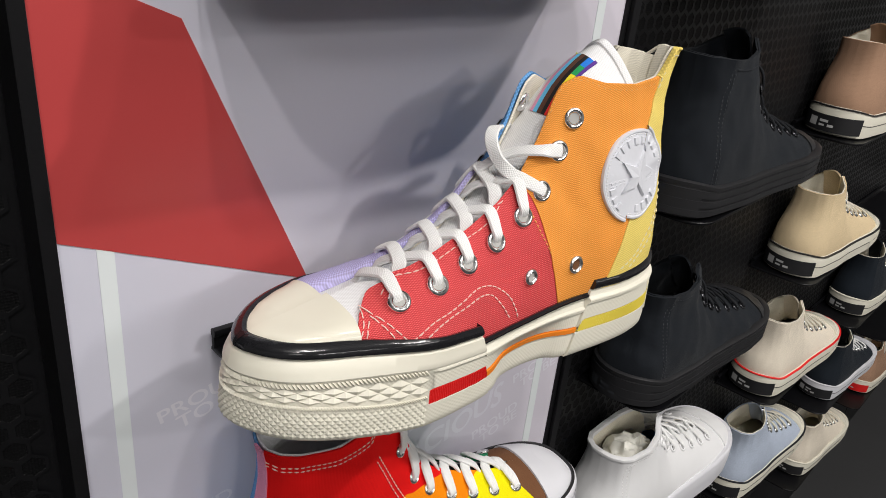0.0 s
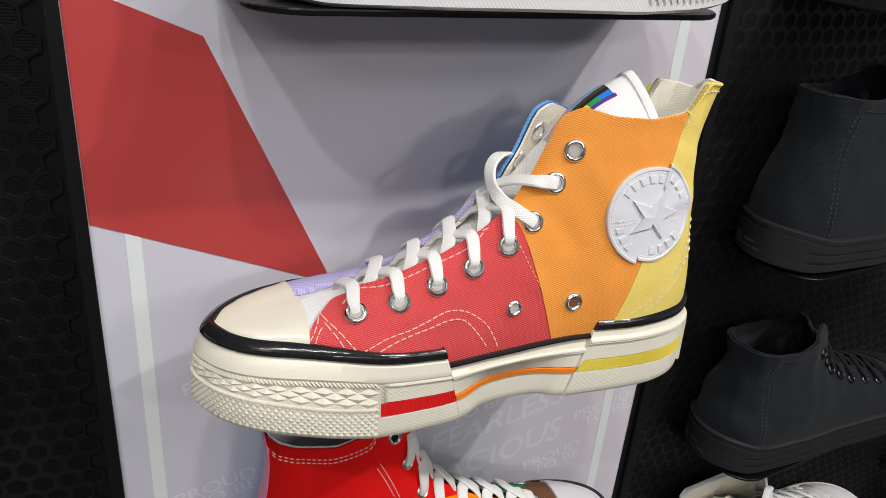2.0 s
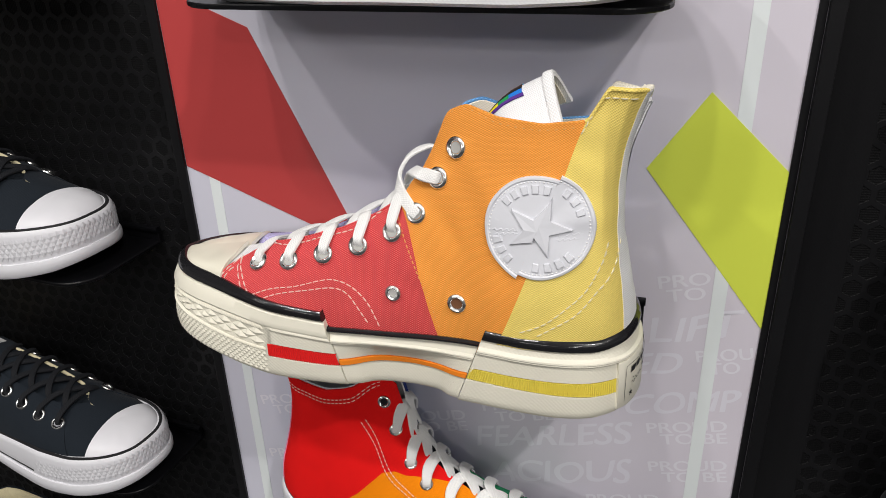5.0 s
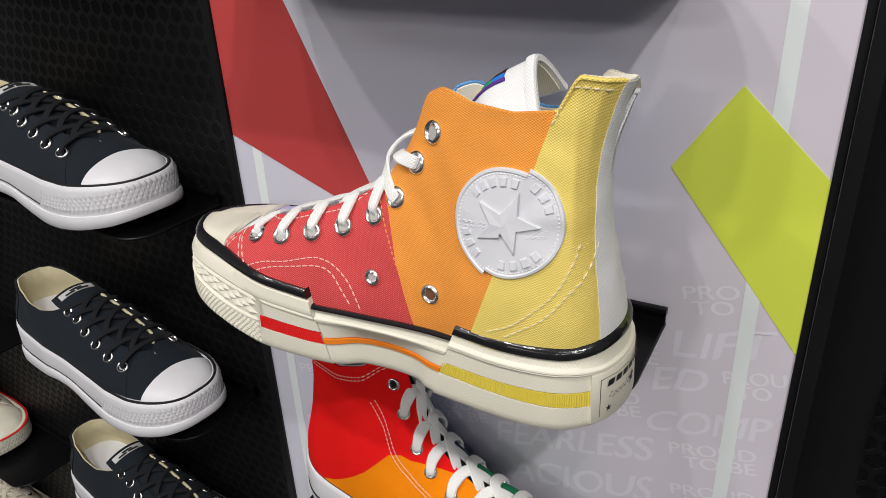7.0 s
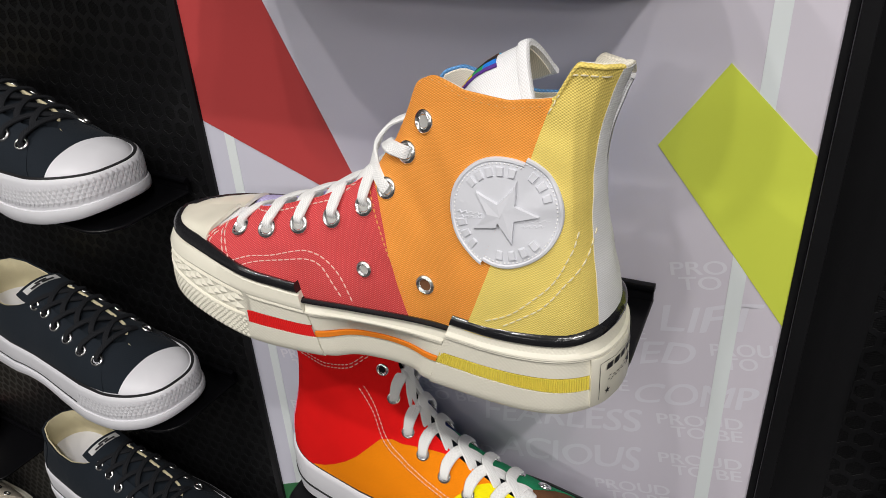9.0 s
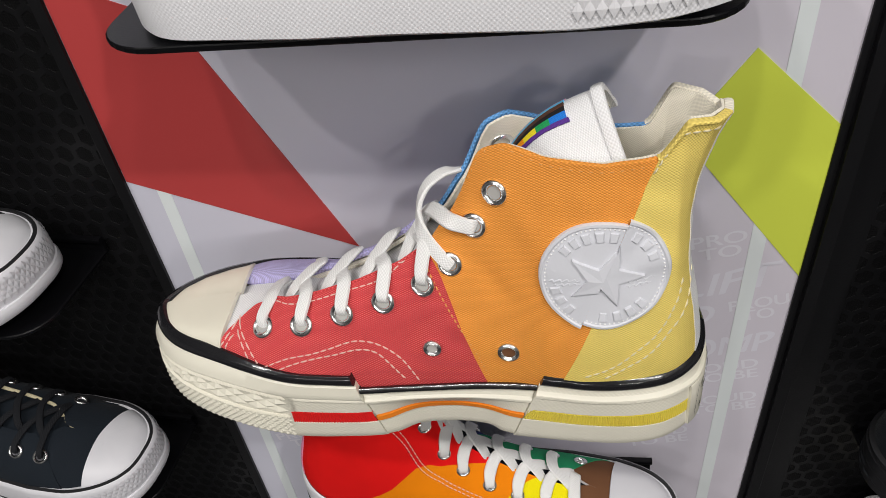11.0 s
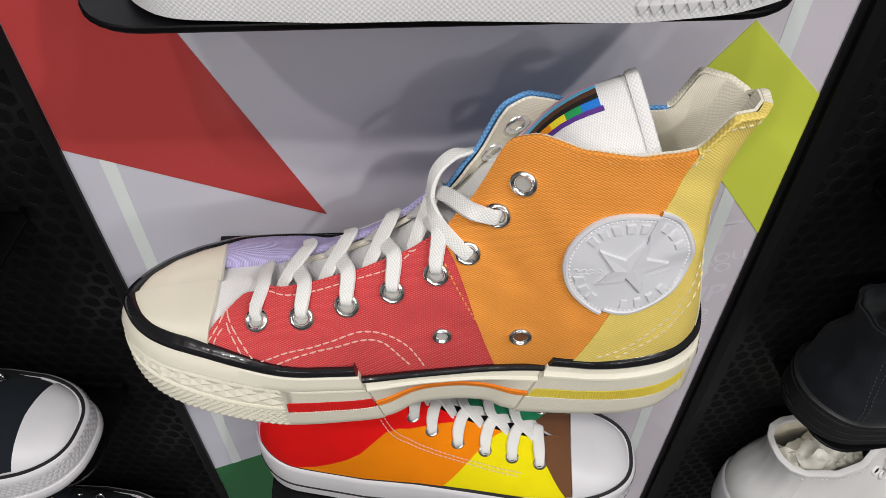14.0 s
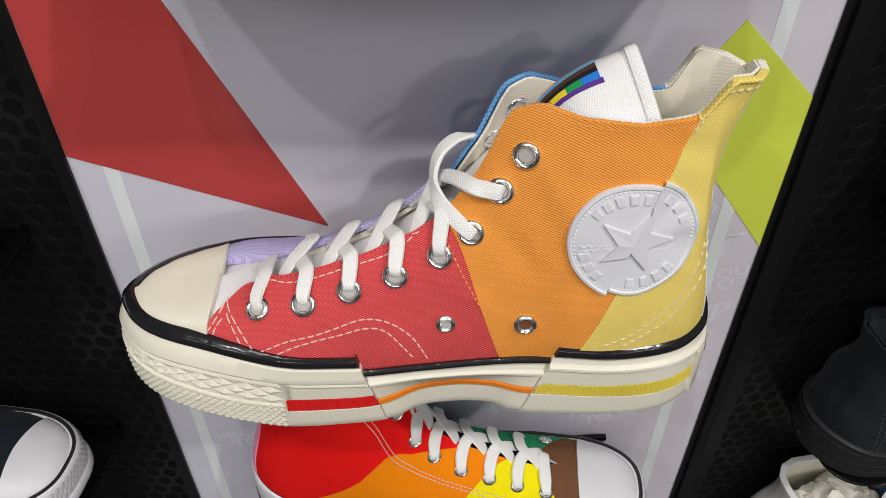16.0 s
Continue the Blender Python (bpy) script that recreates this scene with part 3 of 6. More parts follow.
# side-wall handles: (rise of the lower handle), (pull of the upper handle)
def hi_line(base, tab):
    """Top line of a high shoe; base is the height of the sole's upper edge at the forefoot."""
    if tab:
        head = [(.0105, .0172, 0, .120, .001, 0, .034, .022, 0, -.058), (.0125, .018, .008, .1205, .001, .002, .034, .022, -.003, -.058),
                (.0175, .024, .0165, .122, .001, .003, .034, .017, -.005, -.055), (.0285, .034, .0200, .1235, 0, .004, .034, .004, -.004, -.04),
                (.0365, .0425, .0195, .1062, 0, .004, .036, .002, -.001, -.03), (.06, .063, .0225, .1012, 0, .004, .036, 0, .002, -.03),
                (.085, .086, .0215, .1022, 0, .004, .034, 0, .006, -.034), (.103, .1015, .0172, .1075, 0, .004, .030, 0, .008, -.036),
                (.112, .1115, .0135, .1045, 0, .004, .028, -.002, .009, -.03)]
    else:
        head = [(0, .020, 0, .108, -.003, 0, .03, .010, 0, -.045), (.004, .021, .010, .108, -.003, .002, .03, .010, -.002, -.045),
                (.014, .027, .020, .108, -.002, .003, .03, .008, -.003, -.04), (.03, .038, .0255, .107, 0, .004, .03, .003, -.002, -.035),
                (.06, .064, .0275, .105, 0, .004, .034, 0, .001, -.03), (.085, .086, .0245, .111, 0, .004, .034, 0, .005, -.034),
                (.103, .1015, .0185, .120, 0, .004, .030, 0, .008, -.036), (.112, .1125, .0140, .115, 0, .004, .028, -.002, .009, -.03)]
    tail = [(.125, .1225, .014, .0795, 0, .003, .022, 0, .013, -.018), (.14, .1355, .0155, .0615, 0, .002, .018, 0, .014, -.010),
            (.155, .1505, .0165, .0500, 0, .001, .015, 0, .014, -.005), (.175, .171, .0165, .0405, 0, .001, .013, 0, .014, -.003),
            (.195, .191, .0165, .0335, 0, .001, .012, 0, .013, -.002), (.213, .208, .0150, .0285, 0, .001, .011, 0, .012, -.001),
            (.224, .219, .0100, .0262, 0, .001, .011, 0, .016, -.001), (.232, .227, .0000, .0242, 0, .001, .011, 0, .022, 0),
            (.25, .2440, 0, .0192, 0, .001, .011, 0, .024, 0), (.262, .2560, 0, .0152, .001, .001, .010, .002, .022, -.0005),
            (.272, .2600, 0, .0138, .002, .001, .009, .006, .020, -.0005), (.284, .2600, 0, .0138, .002, .001, .008, .012, .013, -.001), (.294, .2600, 0, .0138, .002, 0, .007, .016, 0, -.0012)]
    return [(k[0], k[1], k[2], k[3] + base, *k[4:]) for k in head + tail]


def low_line(base):
    keys = [(0, .008, 0, .054, -.003, 0, .02, .004, 0, -.02), (.004, .009, .010, .054, -.003, .002, .02, .004, -.001, -.02),
            (.014, .016, .020, .053, -.002, .003, .02, .003, -.001, -.018), (.03, .031, .0265, .047, 0, .003, .018, .002, 0, -.016),
            (.055, .056, .0305, .037, 0, .003, .014, 0, .002, -.012), (.08, .08, .0305, .035, 0, .003, .014, 0, .003, -.012),
            (.10, .10, .026, .041, 0, .003, .015, 0, .005, -.014), (.118, .1165, .0185, .052, 0, .003, .016, 0, .010, -.016),
            (.128, .1255, .0155, .0545, 0, .003, .016, 0, .013, -.014), (.14, .1365, .0155, .0525, 0, .002, .016, 0, .014, -.010),
            (.155, .1505, .0165, .0470, 0, .001, .015, 0, .014, -.005), (.175, .171, .0165, .0395, 0, .001, .013, 0, .014, -.003),
            (.195, .191, .0165, .0330, 0, .001, .012, 0, .013, -.002), (.213, .208, .0150, .0285, 0, .001, .011, 0, .012, -.001),
            (.224, .219, .0100, .0262, 0, .001, .011, 0, .016, -.001), (.232, .227, .0000, .0242, 0, .001, .011, 0, .022, 0),
            (.25, .2440, 0, .0192, 0, .001, .011, 0, .024, 0), (.262, .2560, 0, .0152, .001, .001, .010, .002, .022, -.0005),
            (.272, .2600, 0, .0138, .002, .001, .009, .006, .020, -.0005), (.284, .2600, 0, .0138, .002, .001, .008, .012, .013, -.001), (.294, .2600, 0, .0138, .002, 0, .007, .016, 0, -.0012)]
    return [(k[0], k[1], k[2], k[3] + base, *k[4:]) for k in keys]


# outline of the platform sole: length, reach to the outer and to the inner side
MAIN_PLAN = [(.0105, .0090, -.0090), (.0112, .0165, -.0010), (.0130, .0240, .0070), (.0160, .0312, .0135), (.020, .0362, .0180), (.026, .0408, .0222), (.034, .0446, .0260), (.044, .0467, .0290), (.056, .0474, .0318), (.068, .0468, .0340), (.080, .0450, .0362), (.094, .0436, .0382),
             (.12, .0431, .0388), (.147, .0442, .0380), (.171, .0460, .0376), (.19, .0472, .0376), (.205, .0484, .0378), (.215, .0486, .0381), (.226, .0478, .0385), (.238, .0462, .0384), (.25, .0436, .0358), (.26, .0406, .0322), (.27, .0362, .0268), (.278, .0310, .0210),
             (.285, .0242, .0142), (.290, .0168, .0072), (.2928, .0108, .0014), (.294, .0046, -.0046)]
PATCHWORK_FLOOR = [(.0105, .004), (.016, .002), (.03, .0006), (.05, 0), (.18, 0), (.2, .0004), (.215, .0020), (.23, .0046), (.245, .0074), (.26, .0098), (.28, .0124), (.294, .0142)]
WIDTHS = [(0, .0365), (.03, .0385), (.06, .041), (.09, .0435), (.13, .0435), (.17, .0460), (.212, .0490), (.245, .0475), (.27, .044), (.294, .040)]
PLATFORM_FLOOR = [(0, .006), (.012, .003), (.03, .0008), (.05, 0), (.08, .0035), (.11, .0085), (.145, .0085), (.17, .0035), (.2, 0), (.225, .0008), (.255, .0052), (.28, .0100), (.294, .0145)]
FLAT_FLOOR = [(0, .002), (.02, 0), (.2, 0), (.24, .002), (.27, .005), (.294, .009)]
LACE_ROWS = [(.1055, .1365), (.115, .1205), (.1268, .1015), (.140, .0905), (.159, .0810), (.179, .0746), (.199, .0692), (.2195, .0652)]


def ease(x):
    x = min(max(x, 0.0), 1.0)
    return x * x * (3 - 2 * x)


def both_sides(last, name, mat, root, ub, ut, off, label="", rows=16, cols=20, thick=0.0016, flip=1):
    """One sheet over both flanks of the shoe."""
    pile = Pile()
    for side in (1, -1):
        g, n = last.grid(side, [last.q_of(u) for u in ub], [last.q_of(u) for u in ut], rows, cols, off)
        at_heel = ub[0] <= last.U0
        pile.add(*sheet(g, thick, n, True, ub[0] > .2, at_heel and side > 0, at_heel and side < 0, 2 if at_heel and ub[1] < .03 else 1))
    ob = pile.make(name, mat, root, label, flip=flip)
    bm = bmesh.new()
    bm.from_mesh(ob.data)
    bmesh.ops.remove_doubles(bm, verts=bm.verts[:], dist=2e-5)
    bm.to_mesh(ob.data)
    bm.free()
    return ob


def tongue_grid(keys, rows=26, cols=13, bow=0.006):
    """Keys of (u, v, w, half width, forward bow); a sheet bowed across."""
    line = spline([k[:3] for k in keys], rows)
    half = np.interp(np.linspace(0, 1, rows), np.linspace(0, 1, len(keys)), [k[3] for k in keys])
    bows = np.interp(np.linspace(0, 1, rows), np.linspace(0, 1, len(keys)), [k[4] for k in keys])
    tan = np.gradient(line, axis=0)
    tan /= np.linalg.norm(tan, axis=1)[:, None]
    nor = np.stack([-tan[:, 2], 0 * tan[:, 1], tan[:, 0]], -1)
    nor *= np.sign(nor[:, 2] + nor[:, 0] + 1e-9)[:, None]
    g, n = np.zeros((rows, cols, 3)), np.zeros((rows, cols, 3))
    for i in range(rows):
        for j, s in enumerate(np.linspace(-1, 1, cols)):
            g[i, j] = line[i] + np.array([0, half[i] * s, 0]) - nor[i] * bows[i] * s * s
            m = nor[i] + np.array([0, 2 * bows[i] * s / half[i], 0])
            n[i, j] = m / np.linalg.norm(m)
    return g, n


def lace_up(last, root, rows, mat, flip, arch=0.0055, width=0.0078, label="", first=0, extra=(), gape=1.0, shut=0.0):
    """Laces crossed over the tongue, each strand ending in an eyelet."""
    pile = Pile()
    near = [last.find(u, w, 1) for u, w in rows]
    far = [last.find(u, w, -1) for u, w in rows]
    edges = []
    for u, w in rows:
        T = keyed(last.line, u + 0.003)
        edges.append(T[:3])
    n = len(rows)
    for k in range(first, n):
        for sgn, mine, other in ((1, near, far), (-1, far, near)):
            p, m = mine[k]
            front = min(k + 1, n - 1)
            e0, e1 = edges[front], edges[k]
            lift = arch + (0.0 if sgn > 0 else 0.0020)
            if k == n - 1 and sgn < 0:
                continue
            a = np.array([e0[0] - 0.001, -0.0195 * gape + shut, e0[2] - 0.0030 - 0.6 * shut]) if sgn > 0 else np.array([e0[0] - 0.001, 0.0140 * gape, e0[2] - 0.0045])
            b = np.array([0.70 * e0[0] + 0.30 * e1[0], -sgn * 0.0095 * gape + shut * 0.5, 0.70 * e0[2] + 0.30 * e1[2] + lift * 0.6])
            c = np.array([0.22 * e0[0] + 0.78 * e1[0], sgn * 0.007 * gape + shut * 0.4, 0.22 * e0[2] + 0.78 * e1[2] + lift])
            d = p * 0.45 + np.array([e1[0], sgn * 0.017 * gape + (shut if sgn < 0 else 0), e1[2]]) * 0.55 + m * 0.0032
            f = p + m * 0.0022
            g = p - m * 0.0035 - np.array([0, 0, 0.0012])
            up0 = np.array([0.35, 0, 1.0])
            pile.add(*ribbon([a, b, c, d, f, g], [up0, up0, up0 + m * 0.5, m + up0 * 0.25, m, m], [width * 0.9, width, width, width, width * 0.72, width * 0.5], 0.0024))
    for pts, ups in extra:
        pile.add(*ribbon(pts, ups, width, 0.0025, 34))
    return pile.make("lace", mat, root, label, flip=flip)


def sneaker(name, label, m, high=True, base=0.033, platform=False, flip=-1, upper=None, panels=None, cap=None, sole=None, band=None,
            stripe=None, lace=None, lining=None, eye=None, heel=None, rows=None, detail=True, bump=True, tongue=None, vamp=None, tongue_mark=None, seed=1, size=1.0,
            toe_in=0.002, group="", rise=0.0, seam=None, paper=False, tongue_rise=None, eyestay=None, heel_ink=None, lace_rise=None, lip=False, collar_seam=None, slim=1.0, throat=1.0, wob=.0005, proud=.0009, ring=.0038, lace_form=(.0026, .0054), cap_shift=0.0, piping=None):
    """A canvas sneaker with vulcanised sole. Its own parts are children of one empty."""
    root = new(name)
    root.empty_display_size = 0.05
    tagged(root, label, "sneaker", group)
    root.matrix_world = m @ Matrix.Diagonal((size, size * slim, size, 1))
    floor = PLATFORM_FLOOR if platform else FLAT_FLOOR

    def top(u):
        return base + 0.008 * ease((0.05 - u) / 0.05) + 0.003 * ease((u - 0.23) / 0.06)

    def low(u):
        return keyed(floor, u)[0]

    line = [(*k[:3], k[3] + rise * ease((k[3] - base - .025) / .08), *k[4:]) for k in (hi_line(base, False) if high else low_line(base))]
    if throat < 1:
        line = [(*k[:2], k[2] * (1 - (1 - throat) * ease((k[0] - .085) / .02)), *k[3:8], k[8] * (1 - .5 * (1 - throat) * ease((k[0] - .085) / .02) * ease((.23 - k[0]) / .02)), k[9]) for k in line]
    last = Last(0.294, WIDTHS, top, floor, line, wob=wob, seed=seed, toe_in=toe_in)
    N = 60 if detail else 36
    loop = last.loop(0, last.L, N)
    mid = base * 0.55
    v, f, uv = last.loft(loop, [(-.004, low), (-.0005, lambda u: low(u) + .0022), (0.0004, lambda u: low(u) + (top(u) - low(u)) * .5), (0, lambda u: top(u) - .0042), (-.0010, lambda u: top(u) - .0012), (-.0028, top), (-.009, lambda u: top(u) - .0008)])
    mesh("sole", v, f, sole or WHITE_RUBBER, root, "", uv, True, flip)
    if band:
        v, f, uv = last.loft(loop, [(-.003, lambda u: top(u) - .0042), (.0010, lambda u: top(u) - .0036), (.0011, lambda u: top(u) - .0006), (-.0015, lambda u: top(u) + .0007), (-.0065, lambda u: top(u) + .0004), (-.0065, lambda u: top(u) - .003)], False)
        mesh("foxing_band", v, f, band, root, "", uv, True, flip)
    for lo, hi, mat, *span in stripe or ():
        v, f, uv = last.loft(last.loop(*span, N) if span else loop, [(-.002, lambda u: low(u) + (top(u) - low(u)) * lo), (proud, lambda u: low(u) + (top(u) - low(u)) * lo + .0004), (proud, lambda u: low(u) + (top(u) - low(u)) * hi - .0004), (-.002, lambda u: low(u) + (top(u) - low(u)) * hi)], False)
        mesh("sole_stripe", v, f, mat, root, "", uv, True, flip)
    if lip:      # separate outsole with a rounded, slightly proud edge
        v, f, uv = last.loft(loop, [(-.003, low), (.0008, lambda u: low(u) + .0012), (.0022, lambda u: low(u) + .0035), (.0024, lambda u: low(u) + (top(u) - low(u)) * .26), (.0014, lambda u: low(u) + (top(u) - low(u)) * .33), (-.002, lambda u: low(u) + (top(u) - low(u)) * .35)], False)
        mesh("outsole", v, f, sole or WHITE_RUBBER, root, "", uv, True, flip)
    if piping:
        v, f, uv = last.loft(loop, [(-.0022, lambda u: top(u) - .001), (-.0026, lambda u: top(u) + .0006), (-.0046, lambda u: top(u) + .0009), (-.0056, lambda u: top(u) - .001)], False)
        mesh("foxing_band", v, f, piping, root, "", uv, True, flip)
    if bump:
        pile = Pile()
        h = top(.25) - low(.25)
        a, b = (0.40, 0.86) if platform else (0.16, 0.80)
        rows_n = 4
        dw = h * (b - a) / (rows_n + 1)
        ws = [(lambda u, k=k: low(u) + (top(u) - low(u)) * a + dw * (k + 1)) for k in range(rows_n)]
        bumper(last, pile, .205, .0006, ws, .0024, dw, .0005)
        pile.make("toe_bumper", sole or WHITE_RUBBER, root, flip=flip, smooth=False)["kind"] = "stuff"
    lining = lining or CREAM_CANVAS
    both_sides(last, "lining", lining, root, (0, .25), (0, .25), -.0020, thick=.0012, rows=14, cols=40, flip=flip)
    res = (16, 24) if detail else (10, 14)
    if panels:
        for side, pname, mat, ub, ut, off, lab, *bow in panels:
            panel(last, pname, mat, root, side, ub, ut, off, lab, res[0], res[1], flip=flip, power=bow[0] if bow else (1.0, 1.0))
    else:
        both_sides(last, "quarter", upper, root, (.010, .246), (.008, .216), 0, rows=res[0], cols=res[1] * 2, flip=flip)
        both_sides(last, "heel_strip", upper, root, (0, .028), (0, .030), .0011, rows=res[0], cols=14, flip=flip)
    both_sides(last, "vamp", vamp or upper or WHITE_CANVAS, root, (.243, .252 + cap_shift), (.214, .256 + cap_shift), -.0006, rows=8, cols=8, flip=flip)
    both_sides(last, "toe_cap", cap or sole or WHITE_RUBBER, root, (.2465 + cap_shift, .294), (.2485 + cap_shift, .294), .0009, rows=14, cols=18, thick=.002, flip=flip)
    if eyestay:
        for d in (0, .0026):
            pile = Pile()
            stitch_line(pile, last, [(u - .0115 - d, w - .0045 - d * .6) for u, w in ([(u, w - .0465 + base + rise * ease((w - .0465 - .025) / .08)) for u, w in LACE_ROWS])], dash=.0024, gap=.0010, width=.00028, lift=.0012)
            pile.make("stitching", eyestay, root, flip=flip, smooth=False)["kind"] = "stuff"
    if seam:
        for pts in ([(.030, base + .004), (.030, base + .03), (.033, base + .07), (.040, base + .100 + rise * .95)], [(.0335, base + .004), (.0335, base + .03), (.0365, base + .07), (.0435, base + .098 + rise * .9)],
                    [(.045, base + .099 + rise * .9), (.06, base + .0975 + rise * .9), (.08, base + .099 + rise * .9), (.095, base + .104 + rise * .9)]):
            pile = Pile()
            stitch_line(pile, last, pts, dash=.0024, gap=.0012, width=.0003, lift=.0014)
            pile.make("stitching", seam, root, flip=flip, smooth=False)["kind"] = "stuff"
    if lining is LINING_YELLOW:
        us = np.linspace(.130, .226, 30)
        rim = [last.at(-1, last.q_of(u), 1.0) for u in us]
        v, f, uv = ribbon([p + np.array([0, .0012, .0006]) for p, n in rim], [n for p, n in rim], .0026, .0022, 60)
        mesh("edge_binding", v, f, lining, root, "pale yellow lining turned over the throat", uv, True, flip)
    if collar_seam:
        for d in (0, .0028):
            pile = Pile()
            stitch_line(pile, last, [(.022, base + .100 + rise - d), (.040, base + .0995 + rise * .96 - d), (.062, base + .098 + rise * .95 - d), (.084, base + .103 + rise * .95 - d), (.097, base + .111 + rise - d), (.1045, base + .1125 + rise - d)], dash=.0024, gap=.0010, width=.00028, lift=.0012)
            pile.make("stitching", collar_seam, root, flip=flip, smooth=False)["kind"] = "stuff"
    # insole seen through the collar
    v, f, uv = last.loft(last.loop(.015, .20, 24), [(-.009, base - .004), (-.009, base + .001)])
    mesh("insole", v, f, BLUE if paper else lining, root, "", uv, False, flip)
    rows = rows or ([(u, w - .0465 + base) for u, w in LACE_ROWS] if high else [(u, w - .0465 + base) for u, w in [(.1285, .0925), (.143, .0895), (.160, .0820), (.179, .0755), (.199, .0695), (.219, .0665)]])
    rows = [(u, w + (rise if lace_rise is None else lace_rise) * ease((w - base - .025) / .08)) for u, w in rows]
    for u, w in rows:
        p, n = last.find(u, w, 1)
        eyelet(last, root, p + n * .0006, n, eye or STEEL, flip, ring, .0012)
        hole(root, p + n * .0007, n, flip, ring - .0012, DARK_STEEL)
        p, n = last.find(u, w, -1)
        eyelet(last, root, p + n * .0006, n, eye or STEEL, flip, ring, .0012)
    if high:
        keys = [(.226, 0, base + .020, .016, .001), (.19, 0, base + .031, .019, .002), (.155, 0, base + .046, .018, .003), (.128, 0, base + .07, .0145, .004), (.110, 0, base + .095, .0145, .005), (.100, 0, base + .115, .016, .006), (.091, 0, base + .126, .017, .007)]
    else:
        keys = [(.226, 0, base + .020, .016, .001), (.19, 0, base + .030, .019, .002), (.155, 0, base + .045, .02, .003), (.13, 0, base + .057, .022, .005), (.112, 0, base + .066, .024, .007), (.10, 0, base + .073, .023, .007)]
    keys = [(k[0], k[1], k[2] + (rise if tongue_rise is None else tongue_rise) * ease((k[2] - base - .025) / .08), *k[3:]) for k in keys]
    keys = [(*k[:3], k[3] * (.35 + .65 * throat), k[4]) for k in keys]
    g, n = tongue_grid(keys, 18, 9)
    v, f, uv = sheet(g, .002, n)
    mesh("tongue", v, f, tongue or upper or lining, root, "", uv, True, flip)
    if tongue_mark:
        r0 = 14
        pg, pn = g[r0:17, 1:8] + n[r0:17, 1:8] * .0006, n[r0:17, 1:8]
        v, f, uv = sheet(pg, .0005, pn)
        tag = mesh("tongue_label", v, f, tongue_mark, root, "silver-grey printed tongue label", uv, True, flip)
        for r, (c0, c1) in ((.25, (1, 3)), (.25, (3.4, 5)), (.62, (2, 4))):
            pts = [pg[0, int(c)] * (1 - (c % 1)) + pg[0, min(int(c) + 1, 6)] * (c % 1) + (pg[-1, int(c)] - pg[0, int(c)]) * r + pn[0, int(c)] * .0006 for c in np.linspace(c0, c1, 5)]
            v, f, uv = ribbon(pts, [pn[1, 3]] * 5, .0022, .0006, 8)
            mesh("label_print", v, f, INK, tag, "", uv, False, flip)
    if lace:
        lace_up(last, root, rows, lace, flip, *lace_form, gape=throat, first=1 if high else 0)
    if heel:
        q = last.loop(0, .02, 12)
        lp = [(u, s) for u, s in q]
        lo_w, hi_w = base * .18, base * .86
        pts = sorted([(last.edge(u, s, .0014), s) for u, s in lp], key=lambda e: e[0][1])
        vs = [(p[0], p[1], lo_w) for p, s in pts] + [(p[0], p[1], hi_w) for p, s in pts]
        k = len(pts)
        plate = mesh("heel_label", vs, [(i, i + k, i + k + 1, i + 1) for i in range(k - 1)], heel, root, "dark heel label with pale print", None, True, flip)
        bar = Pile()
        for j0, j1, a, b in ((4, 7, .25, .75), (8, 11, .55, .70), (8, 10, .30, .42), (11, 13, .30, .45)):
            pp = [p[0] for p in pts[j0:j1 + 1]]
            q0 = [(p[0] - .0006, p[1], lo_w + (hi_w - lo_w) * a) for p in pp]
            q1 = [(p[0] - .0006, p[1], lo_w + (hi_w - lo_w) * b) for p in pp]
            kk = len(pp)
            bar.add(q0 + q1, [(i, i + kk, i + kk + 1, i + 1) for i in range(kk - 1)])
        bar.make("heel_print", heel_ink or SILVER_INK, plate, flip=flip)
    if paper:
        path = [(u, -1) for u in np.linspace(.108, .002, 40)] + [(u, 1) for u in np.linspace(.0, .108, 41)]
        pts, ups = zip(*[last.at(s, last.q_of(u), 1.0) for u, s in path])
        v, f, uv = ribbon([p - m * .001 for p, m in zip(pts, ups)], ups, .0055, .0055, 140)
        mesh("padded_collar", v, f, upper, root, "padded cream-white collar rim", uv, True, flip)
        # balls of crumpled tissue inside the collar
        rng = random.Random(5)
        for k, (pu, pv, pw, rad) in enumerate(((.046, .004, .076, .024), (.078, -.003, .082, .023), (.060, .002, .088, .020), (.092, .004, .090, .014))):
            bm = bmesh.new()
            bmesh.ops.create_icosphere(bm, subdivisions=4, radius=1.0)
            for vert in bm.verts:
                c = vert.co.copy()
                fold = abs(noise.noise(c * 1.1 + Vector((k * 7, 0, 0)))) * .75 + abs(noise.noise(c * 1.9 + Vector((0, k * 5, 0)))) * .22
                vert.co = Vector((pu, pv, pw + base - .033)) + c * rad * (1.1 - fold)
            v, f = [tuple(x.co) for x in bm.verts], [tuple(x.index for x in fc.verts) for fc in bm.faces]
            bm.free()
            mesh("paper_stuffing", v, f, PAPER, root, "crumpled white tissue paper", None, True, flip)
    return root, last


